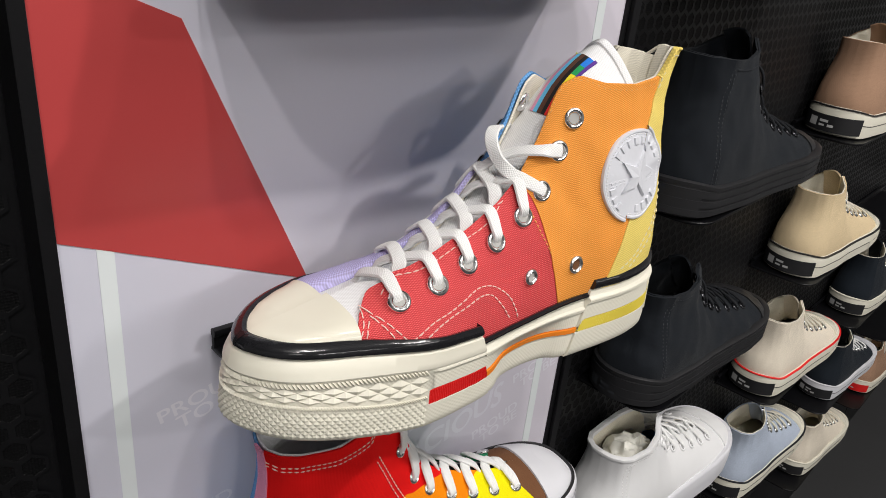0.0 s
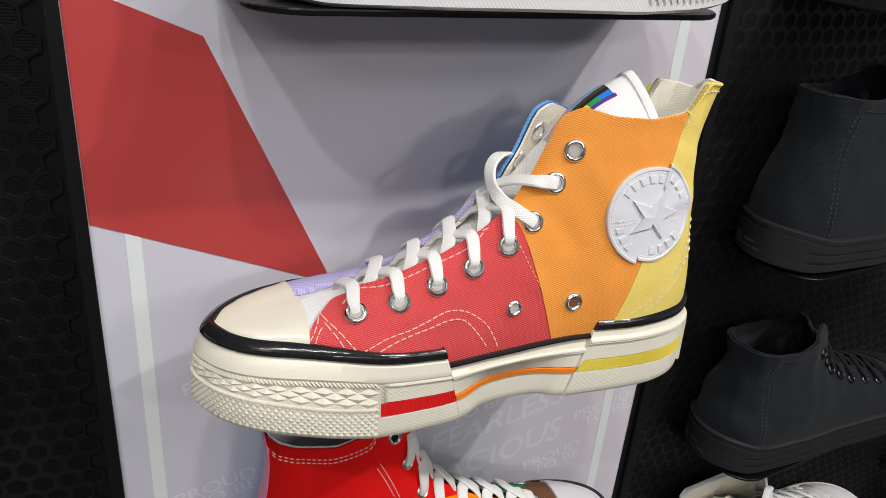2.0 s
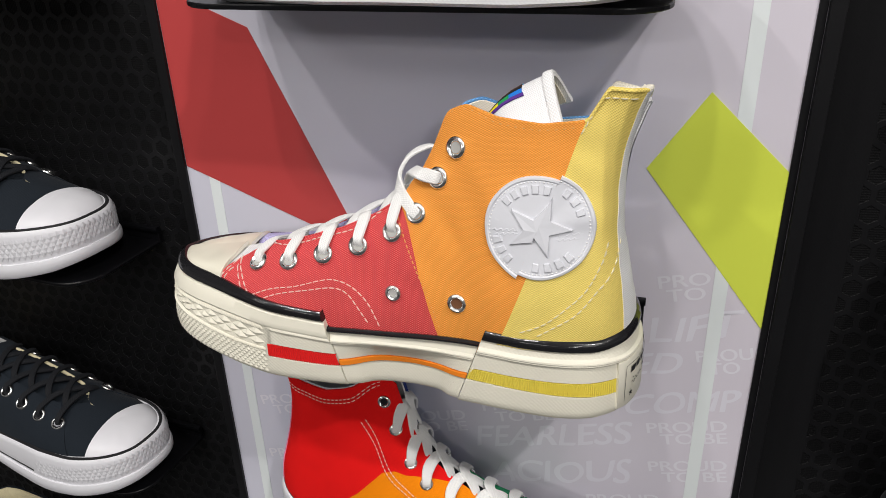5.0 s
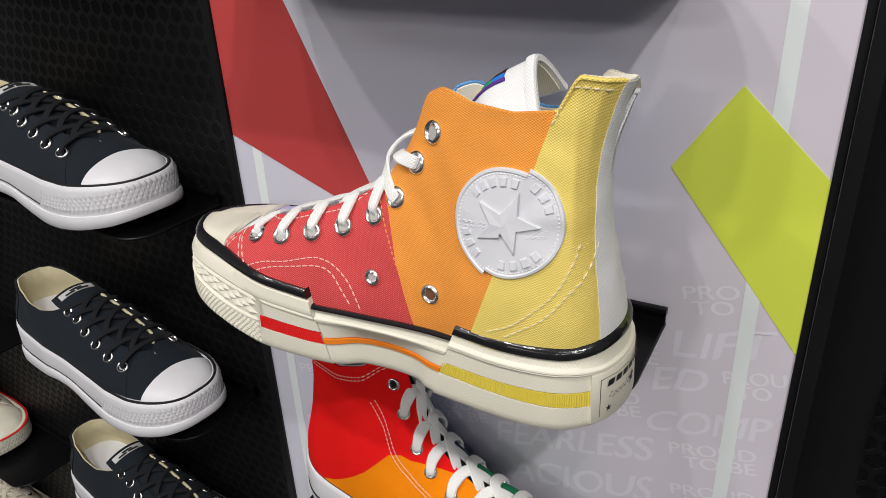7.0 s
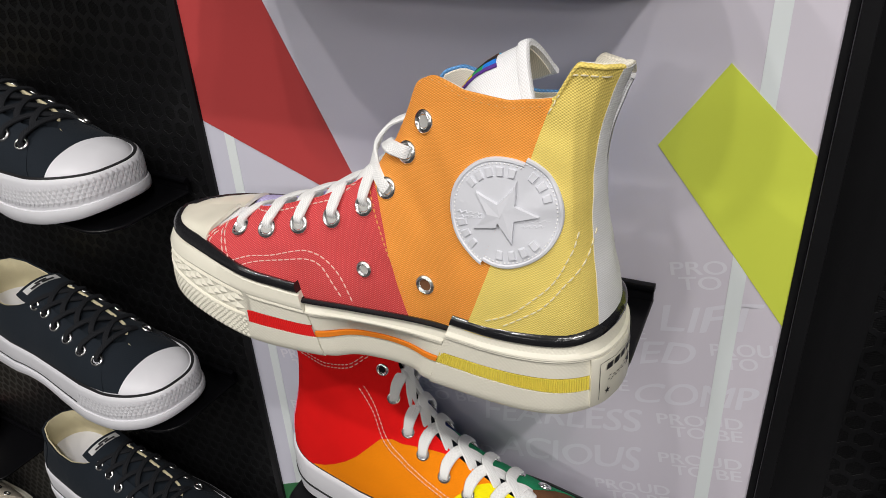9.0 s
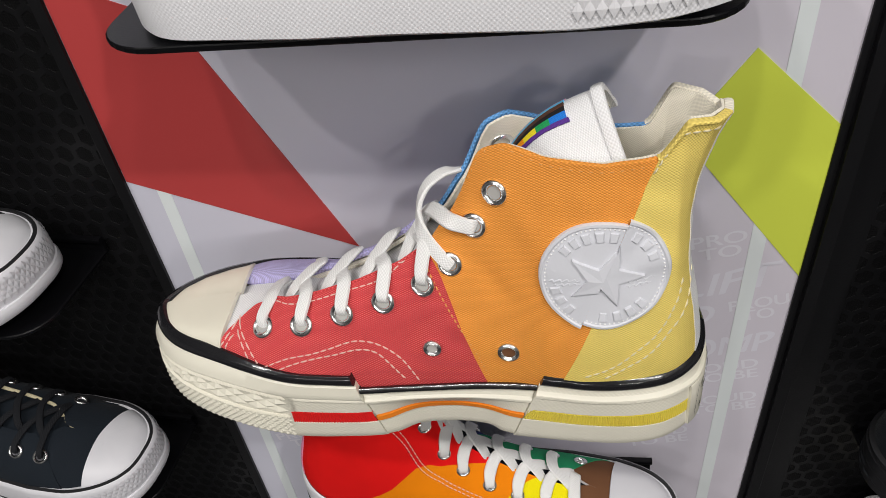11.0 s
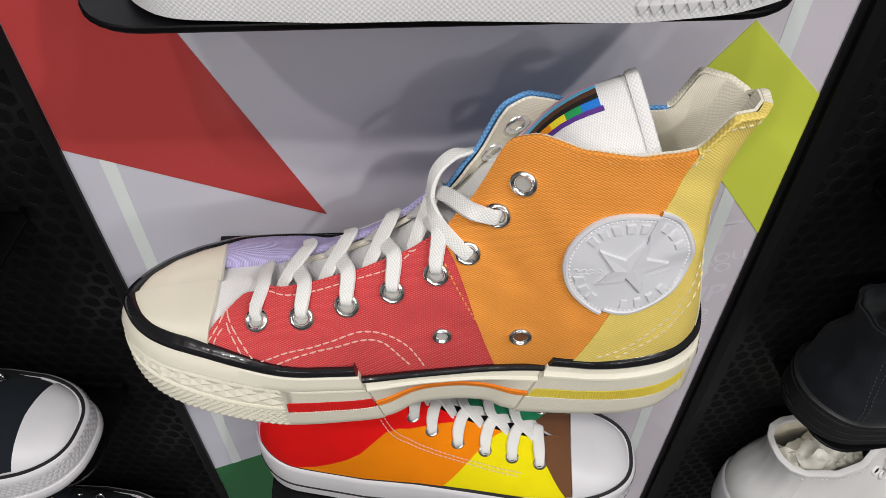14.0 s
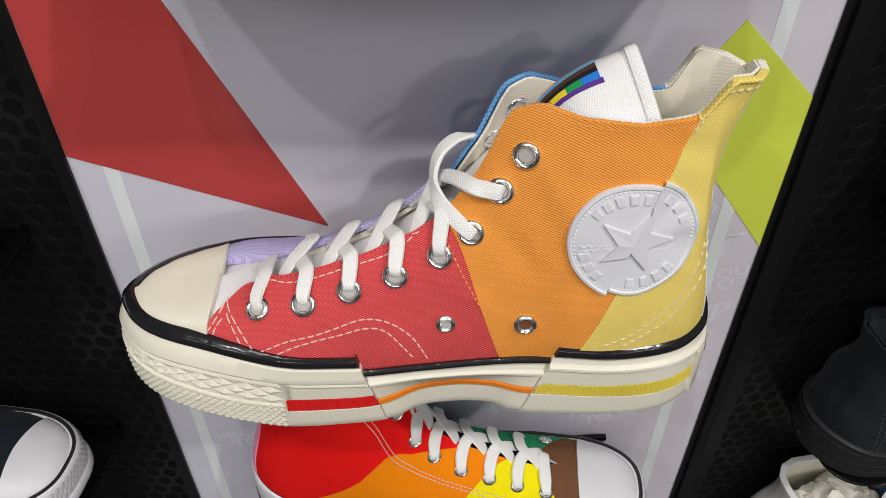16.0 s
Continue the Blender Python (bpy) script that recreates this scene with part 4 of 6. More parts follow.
# ---------------------------------------------------------------- the patchwork platform shoe
def main_shoe(m):
    root = new("platform_high_top_sneaker")
    root.empty_display_size = 0.05
    tagged(root, "patchwork platform high-top in red, orange and yellow canvas with cream sole", "sneaker")
    root.matrix_world = m
    STEP_A, STEP_B = .178, .0876
    TOE_TOP = np.array([(.178, .0463), (.196, .0486), (.211, .0508), (.222, .0526), (.235, .0543), (.247, .0554), (.26, .0562), (.275, .0567), (.294, .0569)])

    def toe_top(u):
        return float(np.mean([keyed(TOE_TOP, u + d)[0] for d in (-.006, -.003, 0, .003, .006)]))

    def top(u):
        if u > STEP_A - .0002:
            return toe_top(u)
        if u > STEP_B:
            return .0374 + .0012 * ease((STEP_A - .03 - u) / .05)
        return .0465 + .0030 * ease((.032 - u) / .022)

    def low(u):
        return keyed(PATCHWORK_FLOOR, u)[0]

    def tin(u):
        """How far the welt is drawn in: at the toe, and a little at the heel."""
        return -.0092 * ease((u - .196) / .062) - .0028 * ease((.075 - u) / .045)

    def seat(u):
        """Hidden lower edge of the canvas, free of the steps of the sole."""
        return .0310 + (toe_top(u) - .0060 - .0310) * ease((u - .165) / .05) + .0100 * ease((.094 - u) / .04) + .0030 * ease((.032 - u) / .022)

    near_line = hi_line(.0465, True)
    lower = {.213: -.0007, .224: -.0022, .232: -.0036, .25: -.0038, .262: -.0018, .272: -.0010, .284: -.0010, .294: -.0010}
    near_line = [(*k[:3], k[3] + lower.get(k[0], 0.0), *k[4:]) for k in near_line]
    far_line = [(*k[:2], k[2] - .006 * ease((k[0] - .112) / .03) * ease((.232 - k[0]) / .02), *k[3:6], k[6] * (.6 if k[0] > .24 else 1), k[7], k[8] * (.92 if k[0] > .24 else 1), k[9]) for k in near_line]
    # the outer collar stands a little higher; the forefoot is slimmer than on the plain last
    collar = {.0365: .0020, .06: .0042, .085: .0045, .103: .0032, .112: .0012}
    near_line = [(*k[:3], k[3] + collar.get(k[0], 0.0), *k[4:8], k[8] - (.0035 if .15 < k[0] < .23 else 0.0), k[9]) for k in near_line]
    # the lavender flank folds over the tongue and stays open as far as the toe cap
    fold = {.125: .0130, .14: .0130, .155: .0120, .175: .0090, .195: .0092, .213: .0112, .224: .0128, .232: .0140, .25: .0155, .262: .0160, .272: .0160}
    drop = {.125: -.002, .14: -.002, .155: -.003, .175: -.004, .195: -.0048, .213: -.0064, .224: -.0072, .232: -.0066, .25: -.0042, .262: -.001, .272: -.001}
    flank_line = [(*k[:2], fold.get(k[0], k[2]), k[3] + drop.get(k[0], 0.0), *k[4:6], k[6] * (.6 if k[0] > .15 else 1), k[7], min(k[8], .003 if k[0] > .18 else .007) if k[0] > .12 else k[8], k[9]) for k in far_line]
    plan = spline(MAIN_PLAN, 400)
    form = dict(wob=.0010, seed=3.3, U0=.0105, bend=.008, seat=seat, plan=plan, inset=lambda u: -.0020 - .0022 * ease((u - .080) / .02) * ease((.190 - u) / .02) + tin(u) * 1.06,
                folds=((.042, .134, .35, .014, .0040, .0011), (.042, .121, .15, .014, .0035, -.0009), (.040, .109, -.1, .014, .0040, .0009), (.055, .085, -.5, .016, .0045, .0010), (.092, .120, 1.1, .020, .005, .0010), (.108, .095, .9, .018, .005, -.0011), (.125, .070, .7, .016, .005, .0010), (.190, .062, .3, .018, .005, .0009)))
    last = Last(.294, WIDTHS, top, PATCHWORK_FLOOR, near_line, far_line=far_line, **form)
    flank = Last(.294, WIDTHS, top, PATCHWORK_FLOOR, near_line, far_line=flank_line, **form)
    S_LO = [(0, .0160), (.03, .0152), (.0875, .0163), (.0876, .0158), (.105, .0155), (.14, .0162), (.16, .0148), (.1779, .0136), (.178, .0136), (.19, .0136), (.211, .0160), (.294, .020)]
    S_HI = [(0, .0240), (.03, .0232), (.0875, .0230), (.0876, .0188), (.105, .0184), (.14, .0194), (.16, .0182), (.1779, .0168), (.178, .0206), (.19, .0212), (.211, .0240), (.294, .028)]

    def eased(keys, u):
        """Running mean along one block of the sole."""
        lo, hi = (0, .0875) if u <= STEP_B - .0001 else ((.0876, .1779) if u < STEP_A - .0001 else (.178, .294))
        return float(np.mean([keyed(keys, min(max(u + d, lo), hi))[0] for d in np.linspace(-.012, .012, 7)]))

    def slo(u):
        return eased(S_LO, u)

    def shi(u):
        return eased(S_HI, u)

    def waist(u, w):
        """The arch is undercut towards the ground."""
        return -.0066 * ease((u - .084) / .05) * ease((.190 - u) / .05) * (1 - ease((w - .016) / .018))

    def face(u, w):
        """Lean of the sole wall: nearly upright below, drawn in towards the welt."""
        h = w - max(0.0, top(u) - .0465) if u > STEP_A else w
        return tin(u) * (.35 * min(max((h - .012) / .02, 0.0), 1.0) + .25 * min(max((h - .033) / .008, 0.0), 1.0)) + waist(u, w)

    def crest(u):
        if u > STEP_A - .0002:
            return top(u) - .0150
        return .0300 if u > STEP_B else .0354

    def flat(u):
        return 1 - ease((u - .206) / .006)

    def slant(verts):
        """The two joints of the sole lean: the heel joint forward, the toe joint back towards the ground."""
        out = []
        for x, y, z in verts:
            d = .0464 - z
            fb, fa = ease(1 - abs(x - STEP_B) / .032), ease(1 - abs(x - STEP_A) / .032)
            out.append((x + .34 * d * fb - .26 * d * fa, y, z))
        return out

    # the sole in three blocks with stepped joints
    for name, u0, u1, n in (("heel_block", 0, STEP_B - .0001, 60), ("arch_block", STEP_B + .0002, STEP_A - .0004, 44), ("forefoot_block", STEP_A, .294, 90)):
        o = .0006 if name == "heel_block" else (-.0006 if name == "arch_block" else .0)
        lp = last.loop(u0, u1, n)

        def ring(off, w, wall=True):
            return (lambda u: o + (off(u) if callable(off) else off) + (face(u, w(u)) if wall else 0.0), w)

        rings = [ring(-.0055, low), ring(-.0016, lambda u: low(u) + .0006), ring(-.0002, lambda u: low(u) + .0026), ring(0, lambda u: low(u) + .006), ring(-.0002, lambda u: slo(u) - .0006), ring(lambda u: -.0014 * flat(u), slo), ring(lambda u: -.0014 * flat(u), shi),
                 ring(0, lambda u: shi(u) + .0005), ring(-.0003, lambda u: crest(u) - .0028), ring(lambda u: .0010 * flat(u), lambda u: crest(u) - .0018),
                 ring(lambda u: .0008 * flat(u), lambda u: crest(u) - .0006), ring(lambda u: -.0006 * flat(u), lambda u: crest(u) + .001),
                 (lambda u: o - .0010 + face(u, top(u) - .007) + .1 * tin(u), lambda u: top(u) - .0066), (lambda u: o - .0022 + tin(u) * .75, lambda u: top(u) - .0058), (lambda u: -.009 + tin(u), lambda u: top(u) - .003)]
        v, f, uv = last.loft(lp, rings)
        mesh(name, slant(v), f, CREAM_KNURL, root, "cream knurled rubber sole block", uv, True, 1)
        # smooth rounded ridge above the coloured stripe
        if name != "forefoot_block":
            v, f, uv = last.loft(lp, [ring(-.002, lambda u: crest(u) - .0018), ring(.0009, lambda u: crest(u) - .0013), ring(.0014, lambda u: crest(u) - .0006), ring(.0012, lambda u: crest(u) + .0002), ring(-.0004, lambda u: crest(u) + .0010), ring(-.0018, lambda u: top(u) - (.0036 if name == "arch_block" else .0074)), ring(-.0045, lambda u: top(u) - (.0028 if name == "arch_block" else .006))], False)
            mesh("ridge", slant(v), f, CREAM, root, "smooth cream rubber ridge", uv, True, 1)
        # glossy black welt
        tall = .0024 if name == "arch_block" else .0052
        lean = .62
        v, f, uv = last.loft(lp, [(lambda u: o - .004 + tin(u) * lean, lambda u: top(u) - tall - .0003), (lambda u: o - .0002 + tin(u) * lean, lambda u: top(u) - tall), (lambda u: o + .0005 + tin(u) * .70, lambda u: top(u) - tall * .72), (lambda u: o + .0004 + tin(u) * .84, lambda u: top(u) - tall * .34),
                                  (lambda u: o - .0003 + tin(u) * .96, lambda u: top(u) - .0006), (lambda u: o - .0012 + tin(u) * 1.02, lambda u: top(u) + .0001), (lambda u: o - .0026 + tin(u) * 1.06, lambda u: top(u) - .0003), (lambda u: -.0045 + tin(u) * 1.1, lambda u: top(u) - tall * .8)], False)
        mesh("welt", slant(v), f, BLACK_GLOSS, root, "glossy black rubber welt", uv, True, 1)
    # smooth cream strip of the toe foxing
    lp = last.loop(STEP_A, .294, 90)
    v, f, uv = last.loft(lp, [(lambda u: face(u, top(u) - .015) - .003, lambda u: top(u) - .0154), (lambda u: face(u, top(u) - .015) + .0008, lambda u: top(u) - .0150), (lambda u: face(u, top(u) - .0140) + .0012, lambda u: top(u) - .0140), (lambda u: face(u, top(u) - .0115) + .0006, lambda u: top(u) - .0115), (lambda u: tin(u) * .60 - .0002, lambda u: top(u) - .0072), (lambda u: tin(u) * .66 - .002, lambda u: top(u) - .0060)], False)
    mesh("toe_foxing", slant(v), f, CREAM, root, "smooth cream rubber toe foxing", uv, True, 1)
    for u0, u1, mat, lab in ((.0190, STEP_B - .0003, YELLOW_RUBBER, "yellow ribbed rubber stripe"), (STEP_B + .0002, STEP_A - .0004, ORANGE_RUBBER, "thin orange rubber stripe"), (STEP_A, .2118, RED_RUBBER, "red ribbed rubber stripe")):
        o = .0006 if u0 < .05 else 0.0
        for side in (1, -1):
            pile = Pile()
            us = np.arange(u0, u1 + 1e-6, .0005)
            us[-1] = u1
            ribbed = u0 < .05 or u0 > .1
            vs = []
            for i, u in enumerate(us):
                d = o + (-.00025 if (i % 2 and ribbed) else 0.0002)
                for w, e in ((slo(u) + .0001, -.002), (slo(u) + .0002, d), (shi(u) - .0002, d), (shi(u) - .0001, -.002)):
                    x, y = last.edge(u, side, e + face(u, w))
                    vs.append((x, y, w))
            fs = [((i * 4 + j, i * 4 + j + 1, i * 4 + j + 5, i * 4 + j + 4) if side > 0 else (i * 4 + j + 4, i * 4 + j + 5, i * 4 + j + 1, i * 4 + j)) for i in range(len(us) - 1) for j in range(3)]
            pile.add(slant(vs), fs)
            pile.make("sole_stripe", mat, root, lab, smooth=False)
    # moulded toe bumper: twisted cords, large and small pyramids
    CORD = [(.205, .0202), (.218, .0210), (.232, .0230), (.246, .0256), (.26, .0282), (.278, .0305), (.294, .0318)]

    def cord(u):
        return keyed(CORD, u)[0]

    pile = Pile()
    rows = [(lambda u, k=k: low(u) + .0030 + (cord(u) - .0012 - low(u) - .0030) * (k + .5) / 8) for k in range(8)]
    at, length = bumper(last, pile, .2122, face, rows, .0017, lambda u: (cord(u) - .0042 - low(u)) / 16 * 1.9, .0006)
    rows = [(lambda u, k=k: cord(u) + .0010 + (top(u) - .0182 - cord(u) - .0010) * (k + 1) / 4) for k in range(3)]
    bumper(last, pile, .2122, face, rows, .0054, lambda u: (top(u) - .0192 - cord(u)) / 4, .0014)
    pile.make("toe_bumper", CREAM, root, "cream rubber toe bumper with moulded diamonds", smooth=False)["kind"] = "stuff"
    pile = Pile()
    rope(pile, at, length, cord, .0013, .0008, .0012)
    rope(pile, at, length, lambda u: top(u) - .0168, .0020, .0015, .0010)
    pile.make("toe_cord", CREAM, root, smooth=False)["kind"] = "stuff"
    # heel label: a rubber plate let into the sole, with a printed frame
    end = .0205

    def plate_row(w, off):
        return np.array(sorted([last.edge(u, s_, off + .0006 + face(u, w)) for u, s_ in last.loop(0, end, 22)], key=lambda e: e[1]))

    rows_ = [(.0052, -.001), (.0055, .0012), (.0062, .0016), (.0322, .0016), (.0330, .0012), (.0332, -.001)]
    vs, k = [], len(plate_row(.02, 0))
    for w, o in rows_:
        vs += [(p[0], p[1], w) for p in plate_row(w, o)]
    fs = [(r * k + i, (r + 1) * k + i, (r + 1) * k + i + 1, r * k + i + 1) for r in range(len(rows_) - 1) for i in range(k - 1)]
    fs += [tuple(r * k for r in range(len(rows_))), tuple(r * k + k - 1 for r in reversed(range(len(rows_))))]
    plate = mesh("heel_plate", vs, fs, CREAM, root, "cream rubber heel plate with black print")
    ink = Pile()
    pts2 = plate_row(.02, .0019)
    run = np.concatenate([[0], np.cumsum(np.linalg.norm(np.diff(pts2, axis=0), axis=1))])

    def on(s_, w):
        return (np.interp(s_ * run[-1], run, pts2[:, 0]), np.interp(s_ * run[-1], run, pts2[:, 1]), w)

    def bar(s0, s1, w0, w1, lean=0.0):
        ss = np.linspace(s0, s1, 6)
        ink.add([on(s_, w0) for s_ in ss] + [on(s_ - lean, w1) for s_ in ss], [(i, i + 6, i + 7, i + 1) for i in range(5)])

    for s0, s1, w0, w1 in ((.07, .93, .0078, .0081), (.07, .93, .0300, .0303), (.07, .0745, .0078, .0303), (.9255, .93, .0078, .0303)):
        bar(s0, s1, w0, w1)
    for k_ in range(8):
        bar(.865 - .095 * k_, .795 - .095 * k_, .0250, .0285, .012)
    for k_ in range(18):
        a, b = .84 - .016 * k_, .84 - .016 * (k_ + 1)
        h = .0182 + .0014 * math.sin(k_ * 1.9) * (1.5 if k_ in (1, 2, 13, 14) else .7)
        bar(b, a, h, h + .0006, .006)
    for c, w, r in ((.84, .0120, .034), (.5, .0185, .075)):
        star = []
        for i in range(10):
            a = math.pi / 2 + i * math.pi / 5
            rr = r if i % 2 == 0 else r * .42
            star.append(on(c + rr * math.cos(a), w + rr * run[-1] * math.sin(a)))
        ink.add(star + [on(c, w)], [(10, i, (i + 1) % 10) for i in range(10)])
    ink.make("heel_print", INK, plate, smooth=False)
    # canvas panels
    for side, name, mat, ub, ut, off, lab in (
            (1, "front_quarter", RED, (.1105, .2462), (.1435, .2145), .0000, "red canvas front quarter with pale stitching"),
            (1, "middle_quarter", ORANGE, (.0835, .1112), (.0372, .1442), .0006, "orange canvas middle quarter"),
            (1, "heel_quarter", YELLOW, (.0152, .0842), (.0128, .0378), .0012, "yellow canvas heel quarter with raised pull tab"),
            (-1, "middle_quarter", BLUE, (.0300, .1112), (.0240, .1442), .0004, "blue canvas quarter"),
            (-1, "heel_strip", WHITE_CANVAS, (.0107, .0306), (.0107, .0246), .0013, "pale grey-white canvas heel strip"),
            (-1, "front_quarter", LAVENDER, (.1105, .246), (.1435, .2480), .0026, "lavender canvas front quarter")):
        panel(flank if mat is LAVENDER else last, name, mat, root, side, ub, ut, off, lab, 34, 60, .0016, power=(1.0, 3.8 if mat is RED else 1.0))
    both_sides(last, "heel_strip", WHITE_CANVAS, root, (0, .0160), (0, .0133), .0016, "pale grey-white canvas heel strip", 34, 8, .0012)
    for side, off in ((1, -.0018), (-1, -.0085)):
        panel(last, "vamp", WHITE_CANVAS, root, side, (.240, .252), (.211, .256), off, "white canvas vamp", 12, 12)
    both_sides(last, "toe_cap", CREAM_CAP, root, (.2450, .294), (.2468, .294), .0010, "glossy cream rubber toe cap", 24, 30, .002)
    for form_, side, ub, ut in ((last, 1, (0, .222), (0, .220)), (last, -1, (0, .1105), (0, .1435)), (flank, -1, (.1100, .236), (.1430, .238))):
        panel(form_, "lining", CREAM_CANVAS, root, side, ub, ut, -.0021 if form_ is last else .0008, "cream canvas lining", 30, 60, .0012)
    v, f, uv = last.loft(last.loop(.015, .24, 30), [(-.007, .034), (-.007, .040)])
    mesh("insole", v, f, CREAM_CANVAS, root, "", uv, False)
    # bound edges
    for side, mat, u0, u1 in ((1, ORANGE, .0385, .141), (1, RED, .142, .222), (-1, BLUE, .0385, .141), (-1, LAVENDER, .142, .2475), (-1, CREAM_CANVAS, .142, .2475)):
        us = np.linspace(u0, u1, 60)
        form_ = flank if mat in (LAVENDER, CREAM_CANVAS) else last
        rim_ = [form_.at(side, form_.q_of(u), 1.0) for u in us]
        if mat is CREAM_CANVAS:      # lining turned over beside the lavender edge
            pts = [p + np.array([0, .0022, -.0012]) for p, n_ in rim_]
        else:
            pts = [p + n_ * (.0010 if mat is LAVENDER else -.0004) for p, n_ in rim_]
        v, f, uv = ribbon(pts, [form_.at(side, form_.q_of(u), .98)[1] for u in us], .0034 if mat is CREAM_CANVAS else .0012, .0019, 120)
        mesh("edge_binding", v, f, mat, root, "", uv)
    for mat, path in ((CREAM_CANVAS, [(u, -1) for u in np.linspace(.0380, .0125, 24)] + [(.0105, 1), (.0118, 1), (.0130, 1)]), (YELLOW, [(u, 1) for u in np.linspace(.0130, .0380, 24)])):
        pts = [last.surf(s, last.q_of(u), 1.0) for u, s in path]
        ups = []
        for k, p in enumerate(pts):
            d = pts[min(k + 1, len(pts) - 1)] - pts[max(k - 1, 0)]
            ups.append(np.array([-d[1], d[0], 0]) / (np.hypot(d[0], d[1]) + 1e-9))
        v, f, uv = ribbon(pts, ups, .0018, .0034, 90)
        mesh("edge_binding", v, f, mat, root, "", uv)
    # tongue with striped label
    keys = [(.252, 0.004, .0545, .012, .002), (.240, 0.004, .0570, .014, .002), (.227, 0.003, .0595, .015, .002), (.205, 0.002, .0655, .016, .002), (.18, 0.001, .0735, .017, .002), (.152, 0, .0865, .0195, .003), (.127, -.001, .106, .022, .004), (.108, -.001, .128, .021, .007),
            (.096, -.001, .146, .0205, .012), (.085, .001, .158, .0200, .016), (.072, .002, .1660, .0195, .018), (.063, .003, .170, .0185, .018)]
    g, n = tongue_grid(keys, 44, 19)
    for i in range(44):
        for j in range(19):
            s = (j / 18) * 2 - 1
            r = max(0, (i - 34) / 9)
            g[i, j, 2] -= .008 * r * max(0, s)
            g[i, j, 0] -= .003 * r * max(0, s)
    v, f, uv = sheet(g, .0018, n)
    tongue = mesh("tongue", v, f, WHITE_CANVAS, root, "white mesh tongue with bound top edge", uv)
    v, f, uv = sheet(g[6:43] - n[6:43] * .0019, .0008, n[6:43])
    mesh("tongue_lining", v, f, CREAM_CANVAS, tongue, "cream cotton tongue lining", uv)
    for j in (0, 18):
        v, f, uv = ribbon([g[i, j] for i in range(28, 44)], [n[i, j] for i in range(28, 44)], .0050, .0030, 60)
        mesh("tongue_binding", v, f, WHITE_CANVAS, tongue, "", uv)
    v, f, uv = ribbon([g[42, j] for j in range(19)], [n[42, j] for j in range(19)], .0055, .0030, 60)
    mesh("tongue_binding", v, f, WHITE_CANVAS, tongue, "", uv)

    def on_tongue(i, x, h):
        """A point of the tongue: row i (may be broken), x from -1 at its hidden edge to 1."""
        a, b = min(int(i), 42), (x + 1) * 9
        c = min(int(b), 17)
        fi, fc = i - a, b - c
        p = (g[a, c] * (1 - fc) + g[a, c + 1] * fc) * (1 - fi) + (g[a + 1, c] * (1 - fc) + g[a + 1, c + 1] * fc) * fi
        return p + n[a, c] * h, n[a, c]

    def label_piece(i0, i1, x0, x1, col, lift=.0007):
        pts, nn = np.zeros((7, 5, 3)), np.zeros((7, 5, 3))
        for a, i in enumerate(np.linspace(i0, i1, 7)):
            for b, x in enumerate(np.linspace(x0, x1, 5)):
                pts[a, b], nn[a, b] = on_tongue(i, x, lift)
        v, f, uv = sheet(pts, .0006, nn)
        mesh("label_stripe", v, f, canvas("label_stripe", col, .0009, .2, .7, .15), tongue, "", uv)

    for x0, x1, col in ((-.40, -.34, (.70, .66, .66)), (-.34, -.22, (.72, .34, .50)), (-.22, -.08, (.14, .52, .80)), (-.08, .06, (.10, .045, .03)), (.06, .17, (.018, .017, .018))):
        label_piece(28.3, 37.3, x0, x1, col)
    rainbow = ((.66, .03, .02), (.86, .30, .01), (.86, .72, .03), (.02, .32, .10), (.02, .19, .66))
    for k, col in enumerate(rainbow):
        label_piece(28.3 + 9 * k / 5, 28.3 + 9 * (k + 1) / 5, .17, .32, col)
    label_piece(28.3, 37.5, .32, .39, (.10, .035, .26), .001)
    # eyelets and vents
    for side in (1, -1):
        for u, w in LACE_ROWS[:5 if side < 0 else 8]:
            p, nn = flank.find(u, w - .007, side) if side < 0 and w < .1 else last.find(u, w, side)
            eyelet(last, root, p + nn * .0008, nn, STEEL, 1, .0044, .0013)
            hole(root, p + nn * .0008, nn, 1, .003)
            if side < 0 and w > .1:
                eyelet(last, root, p - nn * .0034, -nn, STEEL, 1, .0044, .0013)
    for u, w, R in ((.138, .0595, .0032), (.103, .0585, .0040)):
        p, nn = last.find(u, w)
        eyelet(last, root, p + nn * .0006, nn, STEEL, 1, R)
        hole(root, p + nn * .0006, nn, 1, R - .0012, GREY_HOLE if R < .004 else BROWN)
    # flat laces: each strand leaves an eyelet, crosses the tongue and dives under the other flank nearer the toe
    near = [last.find(u, w, 1) for u, w in LACE_ROWS]
    away = [flank.find(u, w - .004, -1) for u, w in LACE_ROWS]

    def rim(k, side):
        u = LACE_ROWS[min(k, 7)][0] + .003
        T = keyed(last.line if side > 0 else flank.far_line, u)
        return np.array([T[0], side * T[1] + last.mid(T[0]), T[2]])

    pile = Pile()
    up = np.array([.30, 0, 1.0])
